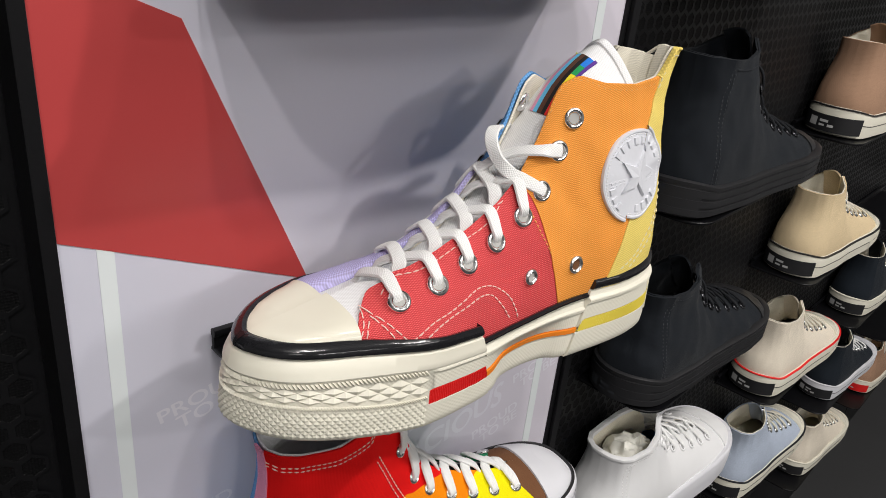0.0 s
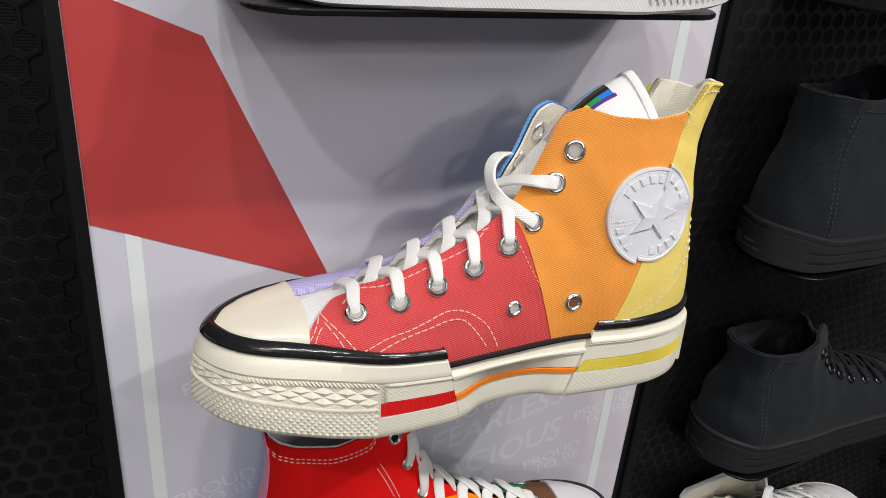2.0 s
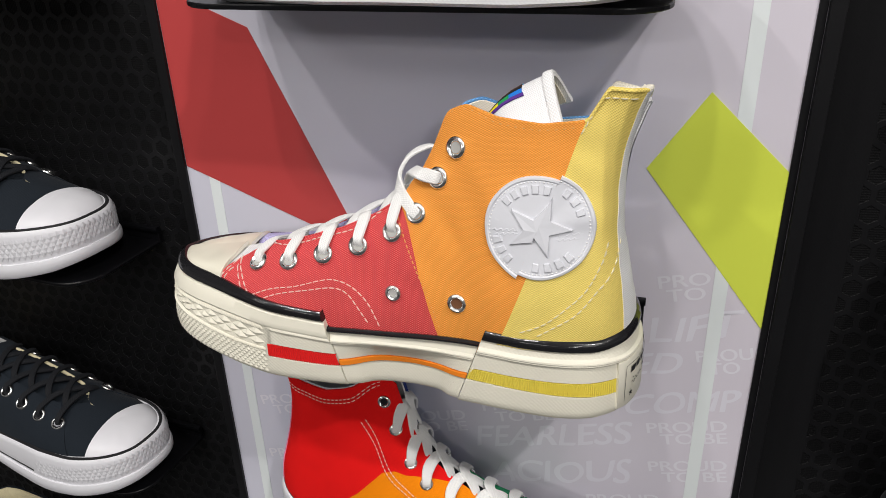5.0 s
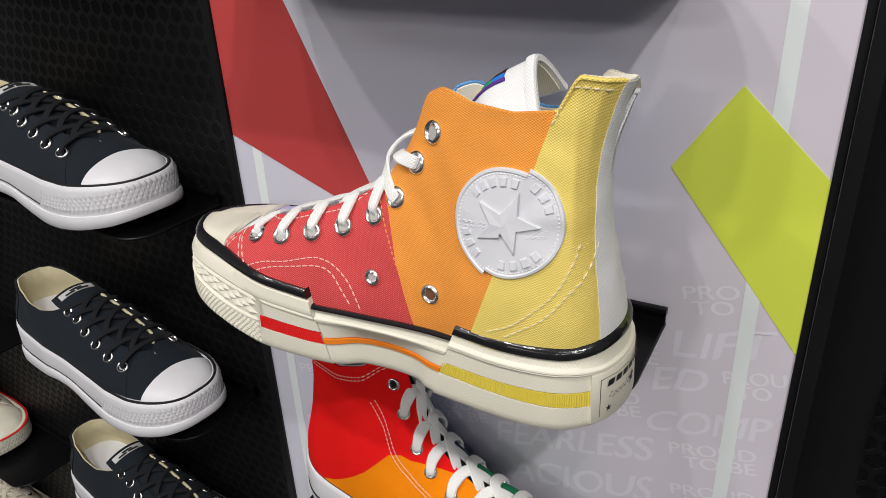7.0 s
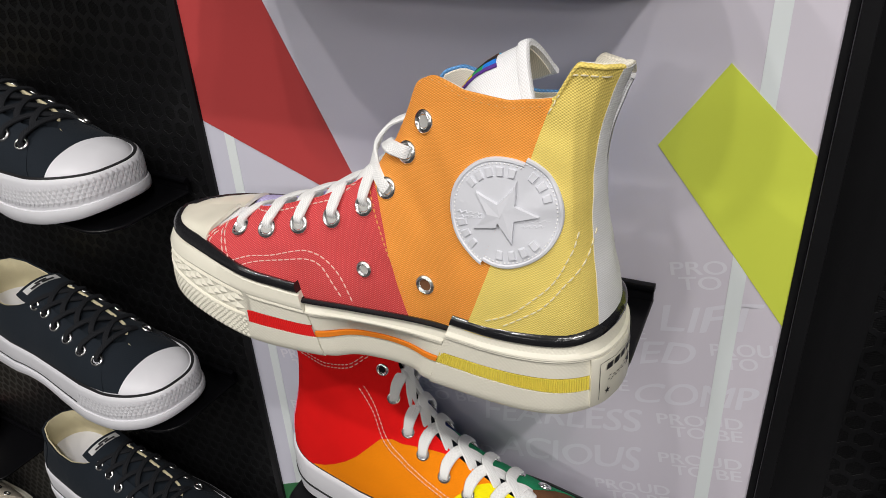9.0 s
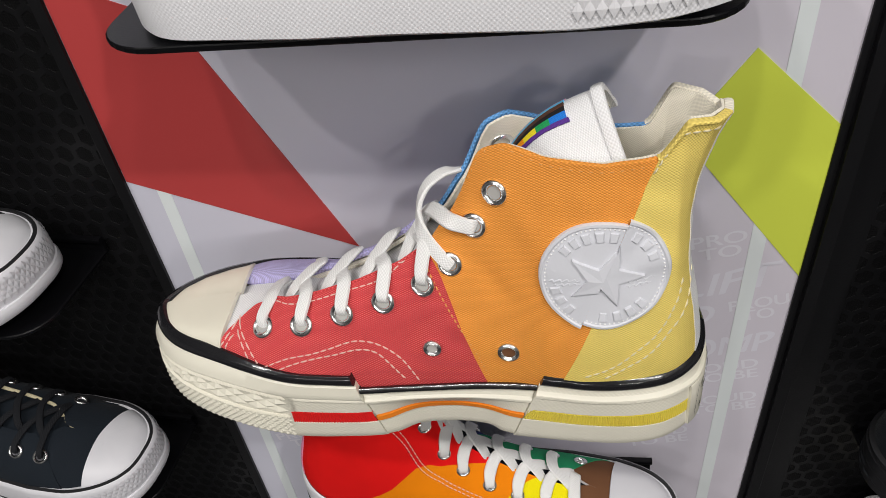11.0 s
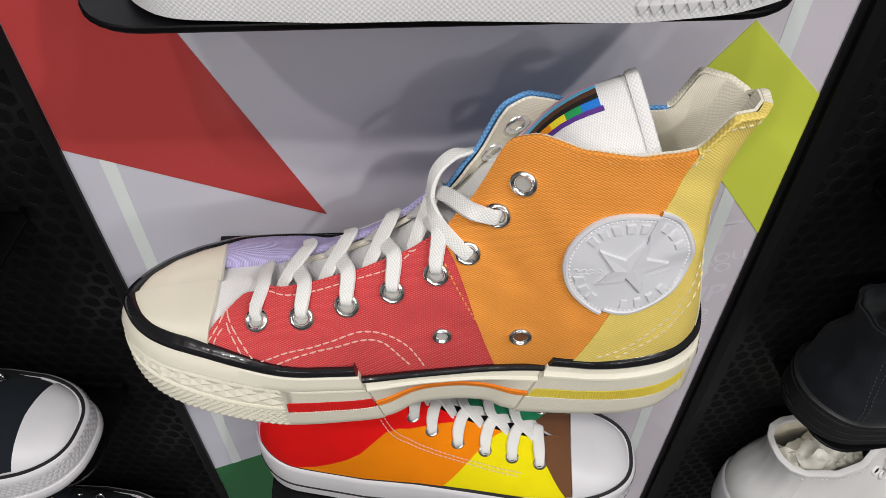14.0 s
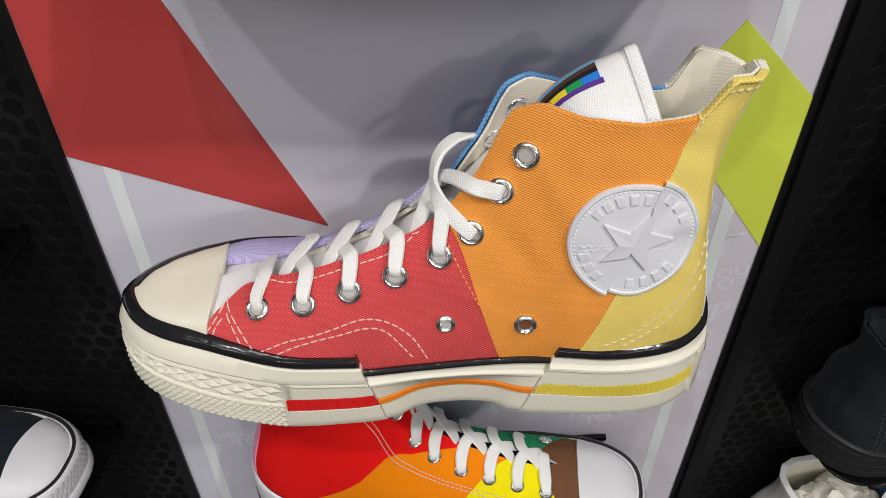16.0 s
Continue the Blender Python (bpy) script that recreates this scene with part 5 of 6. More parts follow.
    for k in range(3, 8):
        front = min(k + 1, 7)
        for side, mine in ((1, near), (-1, away)):
            if side < 0 and k == 7:
                continue
            p, m = mine[k]
            own, other = rim(k, side), .55 * rim(front, -side) + .45 * rim(k, -side)
            if k == 7:
                other = rim(7, -side)
            if k == 7:
                other = other + np.array([.001, 0, 0])
            out = np.array([0, side, 0])
            mix = .55 * other + .45 * own
            pts = [other + out * .0002 + np.array([0, 0, -.0068]), other + out * .0030 + np.array([0, 0, -.0026]), other * .72 + own * .28 + np.array([0, 0, .0002 + (.0012 if side < 0 else 0)]), mix * .4 + own * .6 + np.array([0, 0, .0016 + (.0010 if side < 0 else 0)]),
                   own + out * .0012 + np.array([0, 0, .0013]), own * .42 + p * .58 + m * .0034, own * .14 + p * .86 + m * .0028, p - (own - p) * .06 - m * .0026]
            ups = [up, up, up, up, up * .6 + m * .7, m, m, m]
            pile.add(*ribbon(pts, ups, [.0066, .0070, .0072, .0072, .0070, .0064, .0050, .0044], .0023, 34))
    e2, n2 = near[1]
    e3, n3 = near[2]
    f2, m2 = away[1]
    fwd = np.array([.8, 0, .6])
    for pts, ups in (
            ([e3 - n3 * .003, e3 + n3 * .002, (.1350, .0215, .1070), (.1395, .015, .1095), (.1415, .007, .1150), (.1390, -.001, .1215), (.1325, -.007, .1250), (.126, -.010, .1250), f2 + m2 * .002, f2 - m2 * .003],
             [n3, n3, n3 + fwd * .4, fwd + n3 * .4, (1, .35, .1), (.8, .3, .6), (.2, .0, 1), (.1, -.3, 1), m2, m2]),
            ([e2 - n2 * .003, e2 + n2 * .0025, (.1215, .0248, .1218), (.1265, .0215, .1216), (.1325, .0120, .1190), (.1375, .002, .1130), (.1420, -.006, .1045)],
             [n2, n2, n2 + fwd * .5, fwd + n2 * .2 + np.array([0, 0, .5]), (.6, -.1, .8), (.7, -.3, .6), (.7, -.4, .5)])):
        pile.add(*ribbon(pts, ups, [.0050, .0068, .0072, .0072, .0072, .0072, .0070], .0022, 44))
    pile.make("lace", LACE, root, "flat white cotton laces")
    # stitching
    for mat, lab, pts, extra in (
            (THREAD, "pale pink thread stitching", [(.2235, .0492), (.2085, .0556), (.1935, .0580), (.1800, .0616), (.1720, .0625), (.1630, .0602), (.1536, .0530), (.1485, .0445), (.1460, .0385)], dict()),
            (THREAD, "pale pink thread stitching", [(.2152, .0493), (.2039, .0536), (.1883, .0562), (.1742, .0582), (.1656, .0566), (.1591, .0498), (.1526, .0405)], dict()),
            (THREAD, "pale pink thread stitching", [(.2451, .0524), (.2396, .0589), (.2351, .0636)], dict()),
            (THREAD, "pale pink thread stitching", [(.2351, .0636), (.2283, .0584), (.2208, .0499)], dict()),
            (THREAD, "pale pink thread stitching", [(.2414, .0513), (.2386, .0576), (.2343, .0616)], dict()),
            (THREAD, "pale pink thread stitching", [(.2343, .0616), (.2299, .0566), (.2251, .0486)], dict()),
            (THREAD, "pale pink thread stitching", [(.2240, .0665), (.2150, .0715), (.2, .0755), (.18, .0820), (.16, .0895), (.147, .0985)], dict()),
            (ORANGE_THREAD, "orange thread stitching", [(.137, .1065), (.126, .1200), (.1175, .1370), (.1115, .1485), (.106, .1545), (.097, .1548), (.085, .1508), (.063, .1496), (.046, .1520)], dict()),
            (ORANGE_THREAD, "orange thread stitching", [(.1375, .0980), (.129, .080), (.119, .060), (.1125, .042)], dict(dash=.0018, gap=.0010)),
            (CREAM_THREAD, "cream thread stitching", [(.0690, .0500), (.0579, .0556), (.0476, .0645), (.0385, .0745), (.0330, .0870), (.0312, .0985)], dict(lift=.0019)),
            (CREAM_THREAD, "cream thread stitching", [(.0605, .0490), (.0518, .0549), (.0423, .0620), (.0336, .0735), (.0280, .0830), (.0262, .0960)], dict(lift=.0019)),
            (CREAM_THREAD, "cream thread stitching", [(.0455, .1490), (.041, .157), (.037, .1655), (.028, .1655), (.022, .1645)], dict(lift=.0019)),
    ):
        pile = Pile()
        stitch_line(pile, last, pts, **extra)
        pile.make("stitching", mat, root, lab, smooth=False)["kind"] = "stuff"
    patch(last, root, .0622, .1040, .0259)
    return root, last


def patch(last, root, cu, cw, R, K=.97):
    """A round embossed patch in two halves that have slipped along a slanted cut."""
    ang = math.radians(70)   # direction of the cut in the (u, w) plane: up and towards the heel
    dx, dy = -math.cos(ang), math.sin(ang)

    def on(a, b, h):
        """a along the cut, b across it (towards the toe)."""
        u, w = cu + a * dx + b * dy, cw + a * dy - b * dx
        p, n = last.find(u, w)
        return p + n * h

    for sgn, slip in ((1, -.0012), (-1, .0012)):
        # dished disc with a raised rim
        prof = [(1.0, -.0005), (1.0, .0010), (.98, .0017), (.94, .0018), (.915, .0012), (.86, .0012), (.45, .0013), (0.0, .0014)]
        cols = 40
        verts, faces = [], []
        for r, h in prof:
            for j in range(cols + 1):
                t = math.pi * j / cols
                verts.append(on(R * r * math.cos(t) + slip, sgn * R * r * math.sin(t), h + .0006))
        n = cols + 1
        for i in range(len(prof) - 1):
            for j in range(cols):
                f = (i * n + j, i * n + j + 1, (i + 1) * n + j + 1, (i + 1) * n + j)
                faces.append(f if sgn < 0 else f[::-1])
        half = mesh("ankle_patch", verts, faces, PATCH, root, "white embossed vinyl ankle patch, cut in two")
        # raised emblem: half of a star, short bars in a ring, a stitched rim
        st = Pile()
        pts = []
        for i in range(11):
            t = i * math.pi / 5
            rr = (.0165 if i % 2 == 0 else .0066) * K
            pts.append((rr * math.cos(t), rr * math.sin(t)))
        out = [p for p in pts if p[1] >= -1e-6][:6]
        base = [on(a + slip, sgn * b, .0013) for a, b in out] + [on(slip, 0, .0013)]
        high = [on(a * .84 + slip, sgn * b * .93, .0032) for a, b in out] + [on(slip, 0, .0034)]
        k = len(out)
        fs = [(k + 1 + k, k + 1 + i, k + 2 + i) for i in range(k - 1)]
        fs += [(i, i + 1, k + 2 + i, k + 1 + i) for i in range(k - 1)]
        st.add(base + high, [f if sgn < 0 else f[::-1] for f in fs])
        st.make("star", PATCH, half, smooth=False)
        for a0, b0, a1, b1 in (((-.0090, .0195, -.0035, .0085), (-.0105, .0175, -.0050, .0080)) if sgn > 0 else ((-.0010, .0085, .0045, .0195), (-.0030, .0095, .0015, .0185))):
            line = [(a0 + (a1 - a0) * k / 12 + .0007 * math.sin(k * 2.1), b0 + (b1 - b0) * k / 12) for k in range(13)]
            pts = [on(p + slip, sgn * q, .0015) for p, q in line]
            ups = [on(p + slip, sgn * q, 1.0015) - on(p + slip, sgn * q, .0015) for p, q in line]
            mesh("embossed_bar", *ribbon(pts, ups, .0007, .0010, 40)[:2], PATCH, half)
        for t in np.radians([10, 25, 40, 55, 70, 128, 143, 158] if sgn > 0 else [16, 32, 48, 114, 130, 146, 162]):
            for r0, r1, dt in ((.0178 * K, .0228 * K, .105), ):
                c = []
                for r, e in ((r0, -dt), (r0, dt), (r1, dt), (r1, -dt)):
                    c.append(on(r * math.cos(t + e) + slip, sgn * r * math.sin(t + e), .0011))
                d = []
                for r, e in ((r0 + .0008, -dt * .62), (r0 + .0006, dt * .62), (r1 - .0006, dt * .62), (r1 - .0006, -dt * .62)):
                    d.append(on(r * math.cos(t + e) + slip, sgn * r * math.sin(t + e), .0026))
                fs = [(4, 5, 6, 7), (0, 1, 5, 4), (1, 2, 6, 5), (2, 3, 7, 6), (3, 0, 4, 7)]
                mesh("embossed_bar", c + d, [f if sgn < 0 else f[::-1] for f in fs], PATCH, half, smooth=False)
        for x0, x1, y in ((-.0035, -.0015, .0125), (-.0030, -.0018, .0155), (-.004, -.001, .0185)):
            c = [on(a + slip, sgn * b, h) for h in (.0011, .0018) for a, b in ((x0, y), (x1, y + .0004), (x1, y + .0026), (x0, y + .0022))]
            fs = [(4, 5, 6, 7), (0, 1, 5, 4), (1, 2, 6, 5), (2, 3, 7, 6), (3, 0, 4, 7)]
            mesh("embossed_bar", c, [f if sgn < 0 else f[::-1] for f in fs], PATCH, half, smooth=False)
        sp = Pile()
        for i in range(40):
            t = math.pi * (i + .2) / 40
            e = math.pi * .5 / 40
            c = [on(r * math.cos(x) + slip, sgn * r * math.sin(x), h) for r, x, h in ((.0227, t, .0016), (.0227, t + e, .0016), (.0236, t + e, .0016), (.0236, t, .0016), (.02315, t + e / 2, .0024))]
            fs = [(0, 1, 4), (1, 2, 4), (2, 3, 4), (3, 0, 4)]
            sp.add(c, [f if sgn < 0 else f[::-1] for f in fs])
        sp.make("patch_stitching", WHITE_THREAD, half, smooth=False)["kind"] = "stuff"


# ---------------------------------------------------------------- setting
def build_room():
    tagged(box("floor", (-4, -7, -.05), (4, .6, 0), FLOOR_MAT), "dark grey vinyl shop floor", "floor", kind="structure")
    # unseen ceiling and walls, added to close the room and bounce lamp light
    tagged(box("ceiling", (-4.1, -7.1, 3.2), (4.1, .7, 3.3), CEILING_MAT), "unseen white ceiling added to bounce light", "ceiling", kind="structure")
    tagged(box("wall_front", (-4, -7.1, 0), (4, -7, 3.2), ROOM_MAT), "unseen pale wall added to bounce light", "wall", kind="structure")
    tagged(box("wall_west", (-4.1, -7.1, 0), (-4, .6, 3.2), ROOM_MAT), "unseen pale wall added to bounce light", "wall", kind="structure")
    tagged(box("wall_east", (4, -7.1, 0), (4.1, .6, 3.2), ROOM_MAT), "unseen pale wall added to bounce light", "wall", kind="structure")


def hex_wall(name, x0, x1, z0, z1, label, m, margin=0.0):
    """A black wall sheet moulded with shallow six-sided pockets."""
    y = 0.0
    edge_x, x0 = x0, x0 + margin
    pitch = .0146
    R = pitch / math.sqrt(3)
    rowh = pitch * math.sqrt(3) / 2
    verts, faces = [], []
    nx, nz = int((x1 - x0) / pitch), int((z1 - z0) / rowh)
    for r in range(nz):
        for c in range(nx):
            cx, cz = x0 + (c + .5 + (.5 if r % 2 else 0)) * pitch, z0 + (r + .67) * rowh
            if cx + pitch / 2 > x1 + .001:
                continue
            b = len(verts)
            for rad, d in ((R, 0), (R * .76, 0), (R * .72, .0002), (R * .66, .0003), (R * .5, .0003)):
                for i in range(6):
                    a = math.radians(60 * i + 90)
                    verts.append((cx + rad * math.cos(a), y + d, cz + rad * math.sin(a)))
            for k in range(4):
                for i in range(6):
                    j = (i + 1) % 6
                    faces.append((b + 6 * k + i, b + 6 * k + j, b + 6 * k + 6 + j, b + 6 * k + 6 + i))
            faces.append(tuple(b + 24 + i for i in range(6)))
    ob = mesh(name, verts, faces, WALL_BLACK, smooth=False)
    # pockets get the darker colour, as shade inside the shallow relief
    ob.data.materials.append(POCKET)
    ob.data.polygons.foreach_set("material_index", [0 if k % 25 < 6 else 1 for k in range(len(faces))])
    tagged(ob, label, "wall", kind="structure")
    box("wall_core", (edge_x, y + .0016, 0), (x1 + .02, y + .05, 3.2), WALL_BLACK, ob)
    if margin:
        box("wall_margin", (edge_x, y - .0004, .35), (x0 + .0075, y + .0014, 1.85), WALL_BLACK, ob, "plain black margin strip", .0004)
    ob.matrix_world = m
    return ob


def words(text, x, z, width, tall, parent, mat, lean=0.0, rough=0.0, turn=12.5):
    """Printed words: lower left corner, width of the widest line, height of the capitals; rough gives brushed edges."""
    cu = bpy.data.curves.new("word", "FONT")
    cu.body, cu.size, cu.extrude, cu.shear = text, 1.0, 0.0, lean
    cu.align_x, cu.space_line, cu.resolution_u = "LEFT", .80, 6
    cu.materials.append(mat)
    tmp = new("word", cu)
    deps = bpy.context.evaluated_depsgraph_get()
    me = bpy.data.meshes.new_from_object(tmp.evaluated_get(deps))
    bpy.data.objects.remove(tmp)
    xs = [v.co.x for v in me.vertices]
    x0, k, h = min(xs), width / (max(xs) - min(xs)), tall / .70
    for v in me.vertices:
        a, b = (v.co.x - x0) * k, v.co.y * h
        if rough:
            a += rough * noise.noise(Vector((a * 70, b * 70, x * 50)))
            b += rough * noise.noise(Vector((a * 55, b * 40, z * 30)))
        v.co = (a, b, 0)
    # second stroke beside the first makes the letters bold
    bm = bmesh.new()
    bm.from_mesh(me)
    twin = bmesh.ops.duplicate(bm, geom=bm.verts[:] + bm.edges[:] + bm.faces[:])
    bmesh.ops.translate(bm, verts=[g for g in twin["geom"] if isinstance(g, bmesh.types.BMVert)], vec=(tall * .055, tall * .02, .000012))
    bm.to_mesh(me)
    bm.free()
    ob = new("word", me)
    ob.matrix_world = pose(x, -.00004 - .000004 * len(parent.children), z, 90, -turn, 0)
    ob.parent = parent
    return ob


def build_poster():
    root = box("poster_panel", (-.190, .0, .40), (.214, BACK - .002, 2.0), POSTER, bevel=.0008)
    tagged(root, "lavender-grey printed poster panel between black wall sheets", "poster panel", kind="structure")

    def shape(name, pts, mat, d, label):
        vs, fs = prism(pts, -d, .002)
        fs = [f[::-1] for f in fs] if sum((pts[i][0] * pts[(i + 1) % len(pts)][1] - pts[(i + 1) % len(pts)][0] * pts[i][1]) for i in range(len(pts))) < 0 else fs
        return mesh(name, vs, fs, mat, root, label, smooth=False)

    shape("stripe", [(-.1685, .41), (-.1605, .41), (-.1605, 1.99), (-.1685, 1.99)], POSTER_STRIPE, .0003, "pale mint printed stripe")
    shape("stripe", [(.1770, .41), (.1855, .41), (.1855, 1.99), (.1770, 1.99)], POSTER_STRIPE, .0003, "pale mint printed stripe")
    shape("red_shape", [(-.1850, 1.319), (-.053, 1.266), (-.122, 1.416), (-.1850, 1.442)], POSTER_RED, .0005, "brick-red printed shape")
    shape("lime_shape", [(.1305, 1.339), (.2085, 1.238), (.2085, 1.342), (.162, 1.386)], POSTER_LIME, .0005, "lime-green printed shape")
    shape("green_shape", [(-.1850, .955), (-.185, .80), (-.07, .86), (-.118, .990)], POSTER_GREEN, .0005, "dark green printed shape")
    for x0, x1, d in ((-.1925, -.1855, .0026), (.2085, .2130, .0016), (.2134, .2215, .0050)):
        box("edge_trim", (x0, -d, .40), (x1, BACK - .004, 2.0), WALL_BLACK, root, "black edge moulding", .0006)
    W, F = POSTER_WORD, POSTER_FAINT
    for t, x, z, wide, tall in (("LIFT", .1425, 1.2180, .060, .0190), ("ED", .1325, 1.1900, .034, .0175), ("COMP", .1325, 1.1580, .076, .0165), ("FEARLESS", .0250, 1.1075, .117, .0185), ("ACIOUS", .0350, 1.0745, .110, .0200)):
        words(t, x, z, wide, tall, root, W, .28, .0022)
    for x, z in ((.1475, 1.1440), (.1515, 1.1105), (.1100, 1.0700), (.0745, 1.1640), (.0820, 1.2080), (.0300, 1.1420), (-.0350, 1.1200), (-.0200, 1.0620), (-.145, 1.20), (-.155, 1.115), (-.155, 1.06), (.060, 1.250)):
        words("PROUD\n  TO BE", x, z, .0525, .0088, root, F)
    words("PRO\n TO", .1450, 1.2590, .0310, .0088, root, F)
    words("PROU\n  TO", .1735, 1.2075, .0345, .0088, root, F)
    return root


def shelf(x0, x1, z, y, label):
    """A bent steel shelf: rounded tongue, upturned back with rolled edge."""
    t, depth, r = .0028, .088, .026
    out = [(x0, y - .001)]
    for cx, a0 in ((x0 + r, 180), (x1 - r, 270)):
        for k in range(9):
            a = math.radians(a0 + 90 * k / 8)
            out.append((cx + r * math.cos(a), y - depth + r + r * math.sin(a)))
    out.append((x1, y - .001))
    n = len(out)
    pile = Pile()
    e = .0006
    cx, cy = (x0 + x1) / 2, y - depth / 2
    rings = []
    for h, k in ((-t, 1 - .006), (-t + e, 1.0), (-e, 1.0), (0, 1 - .006)):
        rings.append([(cx + (a - cx) * k, cy + (b - cy) * k if b < y - .002 else b, z + h) for a, b in out])
    vs = [p for r_ in rings for p in r_]
    fs = [(i * n + j, i * n + (j + 1) % n, (i + 1) * n + (j + 1) % n, (i + 1) * n + j) for i in range(3) for j in range(n)]
    fs += [tuple(range(n))[::-1], tuple(range(3 * n, 4 * n))]
    root = mesh("shelf", vs, fs, SHELF_BLACK, smooth=False)
    tagged(root, label, "shelf", "display shelves")
    v, f = box_data((x0, y - .0045, z - .0004), (x1, y - .0015, z + .0085), .0008)
    mesh("back_lip", v, f, SHELF_BLACK, root, smooth=False)
    pts = [(x0 - .0006, y - .0045, z + .0098), (x0 + .05, y - .0045, z + .0098), (x1 - .05, y - .0045, z + .0098), (x1 + .0006, y - .0045, z + .0098)]
    v, f, uv = ribbon(pts, [(0, -1, 0)] * 4, .0046, .0046, 8)
    mesh("rolled_edge", v, f, SHELF_BLACK, root)
    return root


build_room()
build_poster()
RIGHT = pose(.222, BACK, 0, 0, 0, SPLAY)     # frames of the side walls: x along the wall, y = 0 on it
LEFT = pose(-.193, BACK - .002, 0, 0, 0, -SPLAY)
hex_wall("wall_right", 0, 1.85, .35, 1.85, "black wall sheet moulded with small hexagons", RIGHT, .026)
hex_wall("wall_left", -1.5, 0, .35, 1.85, "black wall sheet moulded with small hexagons", LEFT)
far = tagged(box("wall_beyond_right", (1.87, .0, 0), (4.2, .05, 3.2), WALL_BLACK), "plain black wall", "wall", kind="structure")
far.matrix_world = RIGHT
far = tagged(box("wall_beyond_left", (-4.2, 0, 0), (-1.52, .05, 3.2), WALL_BLACK), "plain black wall", "wall", kind="structure")
far.matrix_world = LEFT

COLUMN = .41
SH = "black steel display shelf with rounded front corners"
Z = [LOW_Z + STEP, LOW_Z, LOW_Z - STEP, LOW_Z - 2 * STEP, LOW_Z - 3 * STEP, LOW_Z - 4 * STEP]
for z in (Z[0] + .0015, Z[1], Z[2]):
    shelf(-.115, .137, z - .0004, -.0014, SH + " under a sneaker")
for col in (-2, -1, 1, 2, 3, 4):
    c = .198 + (col - 1) * (COLUMN + .025) if col > 0 else -.175 + (col + 1) * COLUMN
    for z in Z[:6]:
        if (col == 1 and z < Z[3] - .01) or (col == -1 and z < Z[4] - .01):
            continue
        shelf(c - .126, c + .126, z - .0004 - (.065 if col == -2 else (.032 if col > 2 else 0)), -.0004, SH).matrix_world = RIGHT if col > 0 else LEFT

shoe, LAST = main_shoe(pose(.147, -.077, LOW_Z, 0, 0, 180))


def spot(col, row, yaw=0.0, dx=0.0, dy=0.0):
    """Heel position of a shoe whose toe points to +x."""
    if col > 0:
        return RIGHT @ pose(.056 + (col - 1) * (COLUMN + .025) + dx, -.043 + dy, Z[row], 0, 0, yaw)
    return LEFT @ pose(-.342 + (col + 1) * COLUMN + dx, -.043 + dy, Z[row], 0, 0, yaw)


def black_low(col, row, **k):
    return sneaker("low_platform_sneaker", "black canvas low sneaker with thick white platform sole and black laces", spot(col, row, -3, dx={1: .006, 2: .012, 3: .021}[row], dy={1: -.001, 2: -.005, 3: -.007}[row]), False, .042, True, upper=BLACK_CANVAS,
                   cap=WHITE_RUBBER, sole=WHITE_RUBBER, band=None, piping=BLACK_RUBBER, lip=True, cap_shift=.012, stripe=[(.42, .46, BLACK_RUBBER, 0, .20)], lace=BLACK_LACE, eye=STEEL, tongue_mark=SILVER_INK, seed=row + 9, rise=-.028, ring=.0046, size=.96, rows=[(.1225, .0890), (.141, .0860), (.160, .0775), (.180, .0705), (.2005, .0648), (.2205, .0606)], lining=LINING_YELLOW, group="black low platform sneakers", **k)


def mono(col, row, label):
    return sneaker("high_top_sneaker", label, spot(col, row, -2, dx=.006), True, .028, False, upper=DEEP_BLACK, cap=BLACK_RUBBER, sole=BLACK_RUBBER, band=BLACK_RUBBER,
                   stripe=[(.10, .30, BLACK_RUBBER), (.36, .56, BLACK_RUBBER), (.62, .84, BLACK_RUBBER)], lace=BLACK_LACE, eye=DARK_STEEL, lining=DEEP_BLACK, seed=row + 4, heel=BLACK_RUBBER, heel_ink=DARK_THREAD, seam=DARK_THREAD, rise=-.020 if row == 2 else .0, throat=.65, wob=.0036 if row == 2 else .0028, proud=.0016, group="all-black high-tops")


def vintage(col, row, label, canvas_, foxing, lace=CREAM_LACE, sole=CREAM, heel=INK, drop=0.0, **k):
    drop += .032 if col > 2 else 0
    return sneaker("high_top_sneaker", label, pose(0, 0, -drop) @ spot(col, row, -2, dx={-2: -.075, 2: .024, 3: .066, 4: .10}[col]), True, .031, False, upper=canvas_, cap=CREAM_CAP if sole is CREAM else sole, sole=sole, band=None,
                   stripe=[(.50, .545, BLACK_RUBBER), (.93, .985, foxing)], lace=lace, heel=heel, detail=False, seed=row * 3 + col, rise=-.020, wob=.0012, throat=.62, group="coloured high-tops", **k)


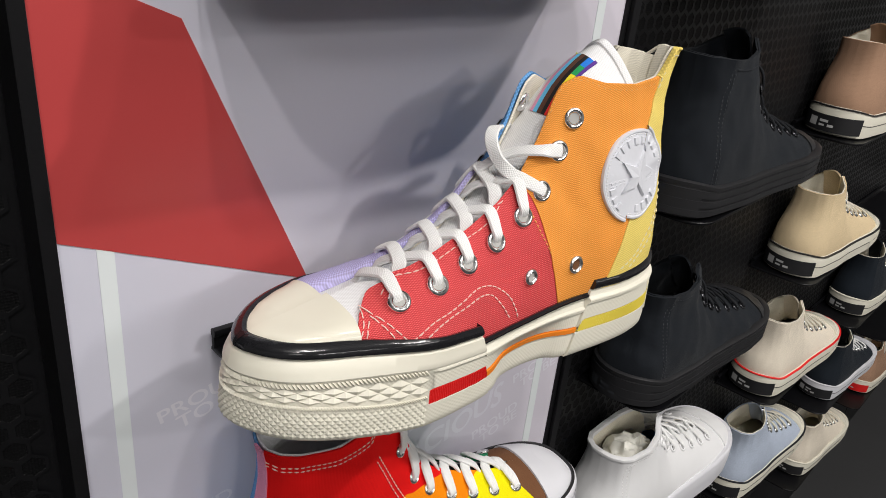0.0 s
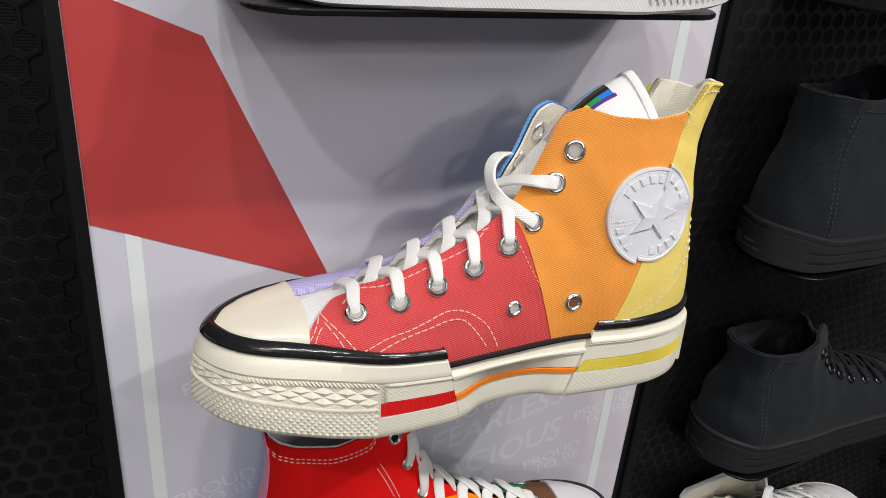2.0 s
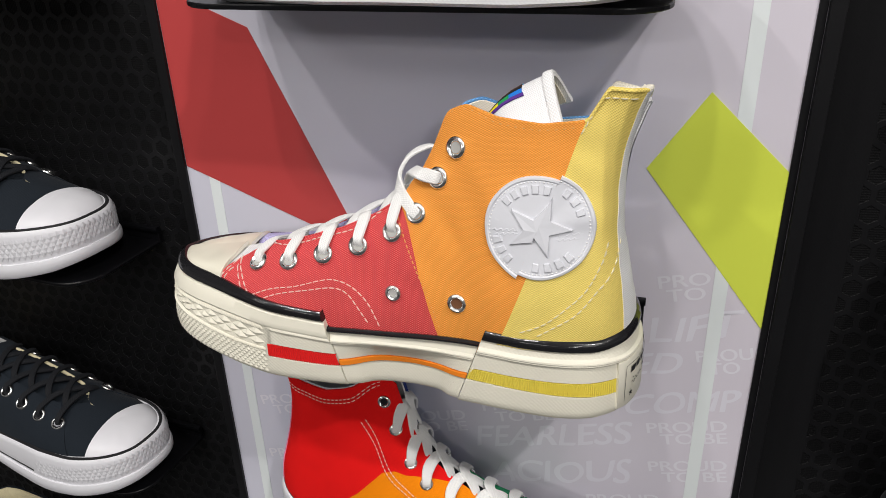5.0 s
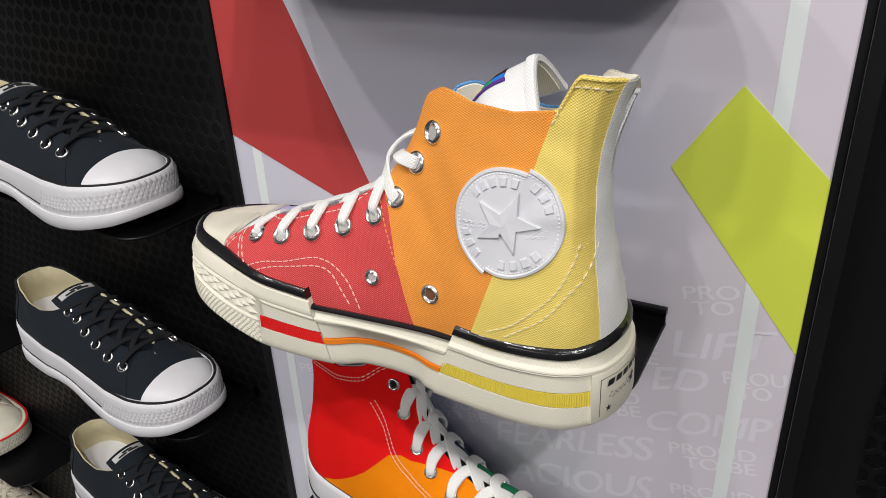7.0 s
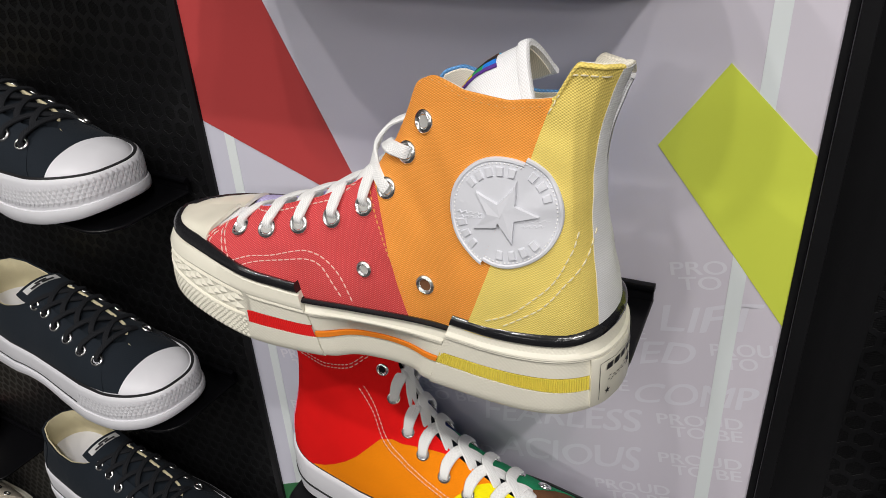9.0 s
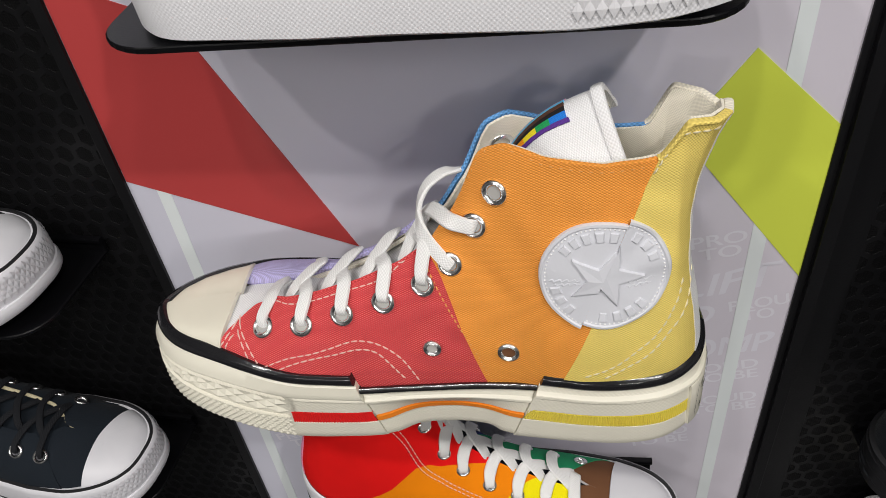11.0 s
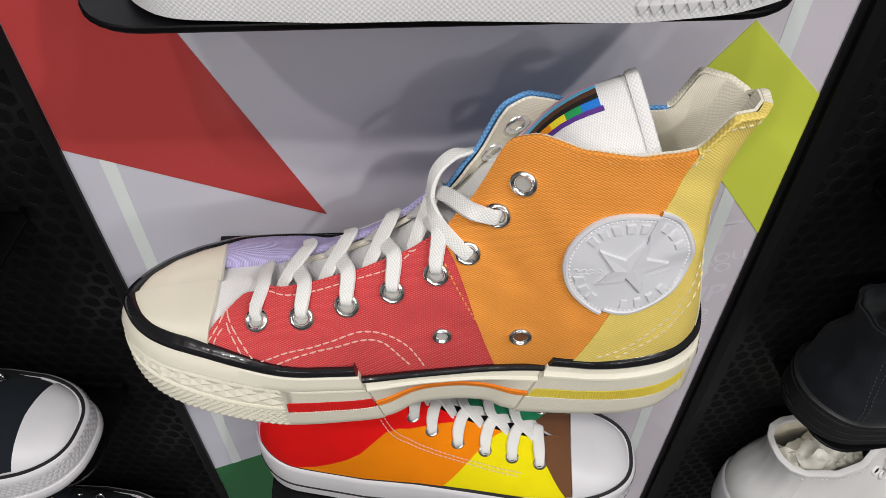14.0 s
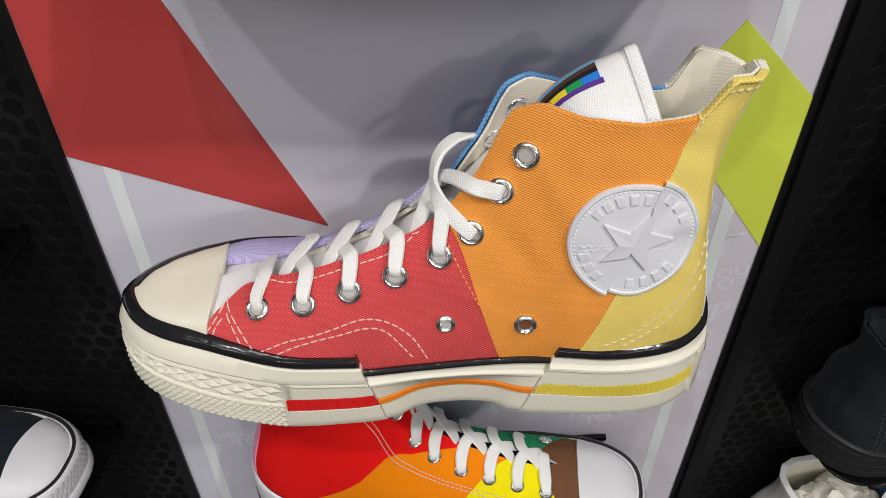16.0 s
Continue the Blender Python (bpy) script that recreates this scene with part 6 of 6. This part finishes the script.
# the two-coloured shoes on the poster panel
sneaker("high_top_sneaker", "rainbow patchwork high-top in red, orange and yellow with white toe cap", pose(-.1225, -.0285, Z[2], 0, 0, -8), True, .039, False,
        panels=[(1, "heel_quarter", STRONG_RED, (.006, .012), (.004, .170), .0004, "bright red canvas quarter", (1.0, .5)), (1, "middle_quarter", STRONG_ORANGE, (.012, .143), (.170, .196), .0002, "bright orange canvas quarter", (.5, 1.0)),
                (1, "front_quarter", STRONG_YELLOW, (.143, .246), (.196, .216), 0, "bright yellow canvas quarter"), (1, "heel_strip", PINK, (0, .0065), (0, .0045), .0012, "pink canvas heel strip"),
                (-1, "heel_quarter", BLUE, (0, .10), (0, .11), 0, "blue canvas quarter"), (-1, "middle_quarter", NAVY, (.10, .16), (.11, .15), 0, ""), (-1, "front_quarter", GREEN_CANVAS, (.16, .246), (.15, .216), 0, "green canvas quarter")],
        cap=WHITE_RUBBER, sole=WHITE_RUBBER, piping=BLACK_RUBBER, stripe=[(.35, .41, BLACK_RUBBER)], lace=LACE, vamp=BROWN, tongue=BLACK_CANVAS, lining=WHITE_CANVAS, seed=2, size=.93, rise=.011, lace_rise=.020, eyestay=THREAD, collar_seam=THREAD, slim=.92, throat=.42, lace_form=(.0016, .0088))
sneaker("low_platform_sneaker", "white platform sneaker with orange and purple panels at its sole edge", pose(-.101, -.0575, Z[0] + .0015, 0, 0, 0), False, .036, False, size=.84,
        panels=[(1, "heel_quarter", ORANGE, (.006, .08), (.004, .08), 0, "orange canvas quarter"), (1, "middle_quarter", WHITE_CANVAS, (.08, .16), (.08, .15), 0, ""), (1, "front_quarter", NAVY, (.16, .246), (.15, .216), 0, ""),
                (-1, "quarter", WHITE_CANVAS, (0, .246), (0, .216), 0, "")], cap=WHITE_RUBBER, sole=WHITE_KNURL, stripe=[(.70, .98, WHITE_RUBBER, .078, .172), (.70, .98, ORANGE_RUBBER, .004, .077), (.70, .98, PURPLE_RUBBER, .173, .262)], lace=LACE, vamp=WHITE_CANVAS, tongue=WHITE_CANVAS, seed=6)

for row in (1, 2, 3):
    black_low(-1, row)
vintage(-2, 3, "cream high-top with red sole line", CREAM_UPPER, RED_RUBBER, drop=.065)
vintage(-2, 4, "cream canvas high-top with pale laces", CREAM_UPPER, CREAM, drop=.065)

mono(1, 1, "all-black canvas high-top with black rubber sole")
mono(1, 2, "all-black canvas high-top, collar slumped open")
sneaker("high_top_sneaker", "white leather high-top stuffed with crumpled paper", spot(1, 3, -2), True, .036, False, upper=LEATHER, cap=LEATHER, sole=WHITE_RUBBER, band=None, lace=LACE, lining=CREAM_CANVAS, bump=False, eye=LEATHER, seed=8, size=1.06, seam=WHITE_THREAD, paper=True, rise=-.026, tongue_rise=-.004, throat=.75)
vintage(2, 1, "brown canvas high-top with cream sole", TAN_CANVAS, BLACK_RUBBER)
vintage(2, 2, "beige canvas high-top with cream sole and black heel label", BEIGE_CANVAS, BLACK_RUBBER)
vintage(2, 3, "cream canvas high-top with red sole line", CREAM_UPPER, RED_RUBBER)
vintage(2, 4, "pale blue canvas high-top with cream sole", PALE_BLUE, BLACK_RUBBER)
vintage(3, 3, "black canvas high-top with cream sole", BLACK_CANVAS, CREAM)
vintage(3, 4, "black canvas sneaker with white sole and white laces", BLACK_CANVAS, WHITE_RUBBER, LACE, WHITE_RUBBER)
vintage(3, 5, "pale cream canvas high-top", CREAM_UPPER, CREAM)
vintage(4, 5, "tan sneaker with red heel label", TAN_CANVAS, CREAM, heel=RED_RUBBER)
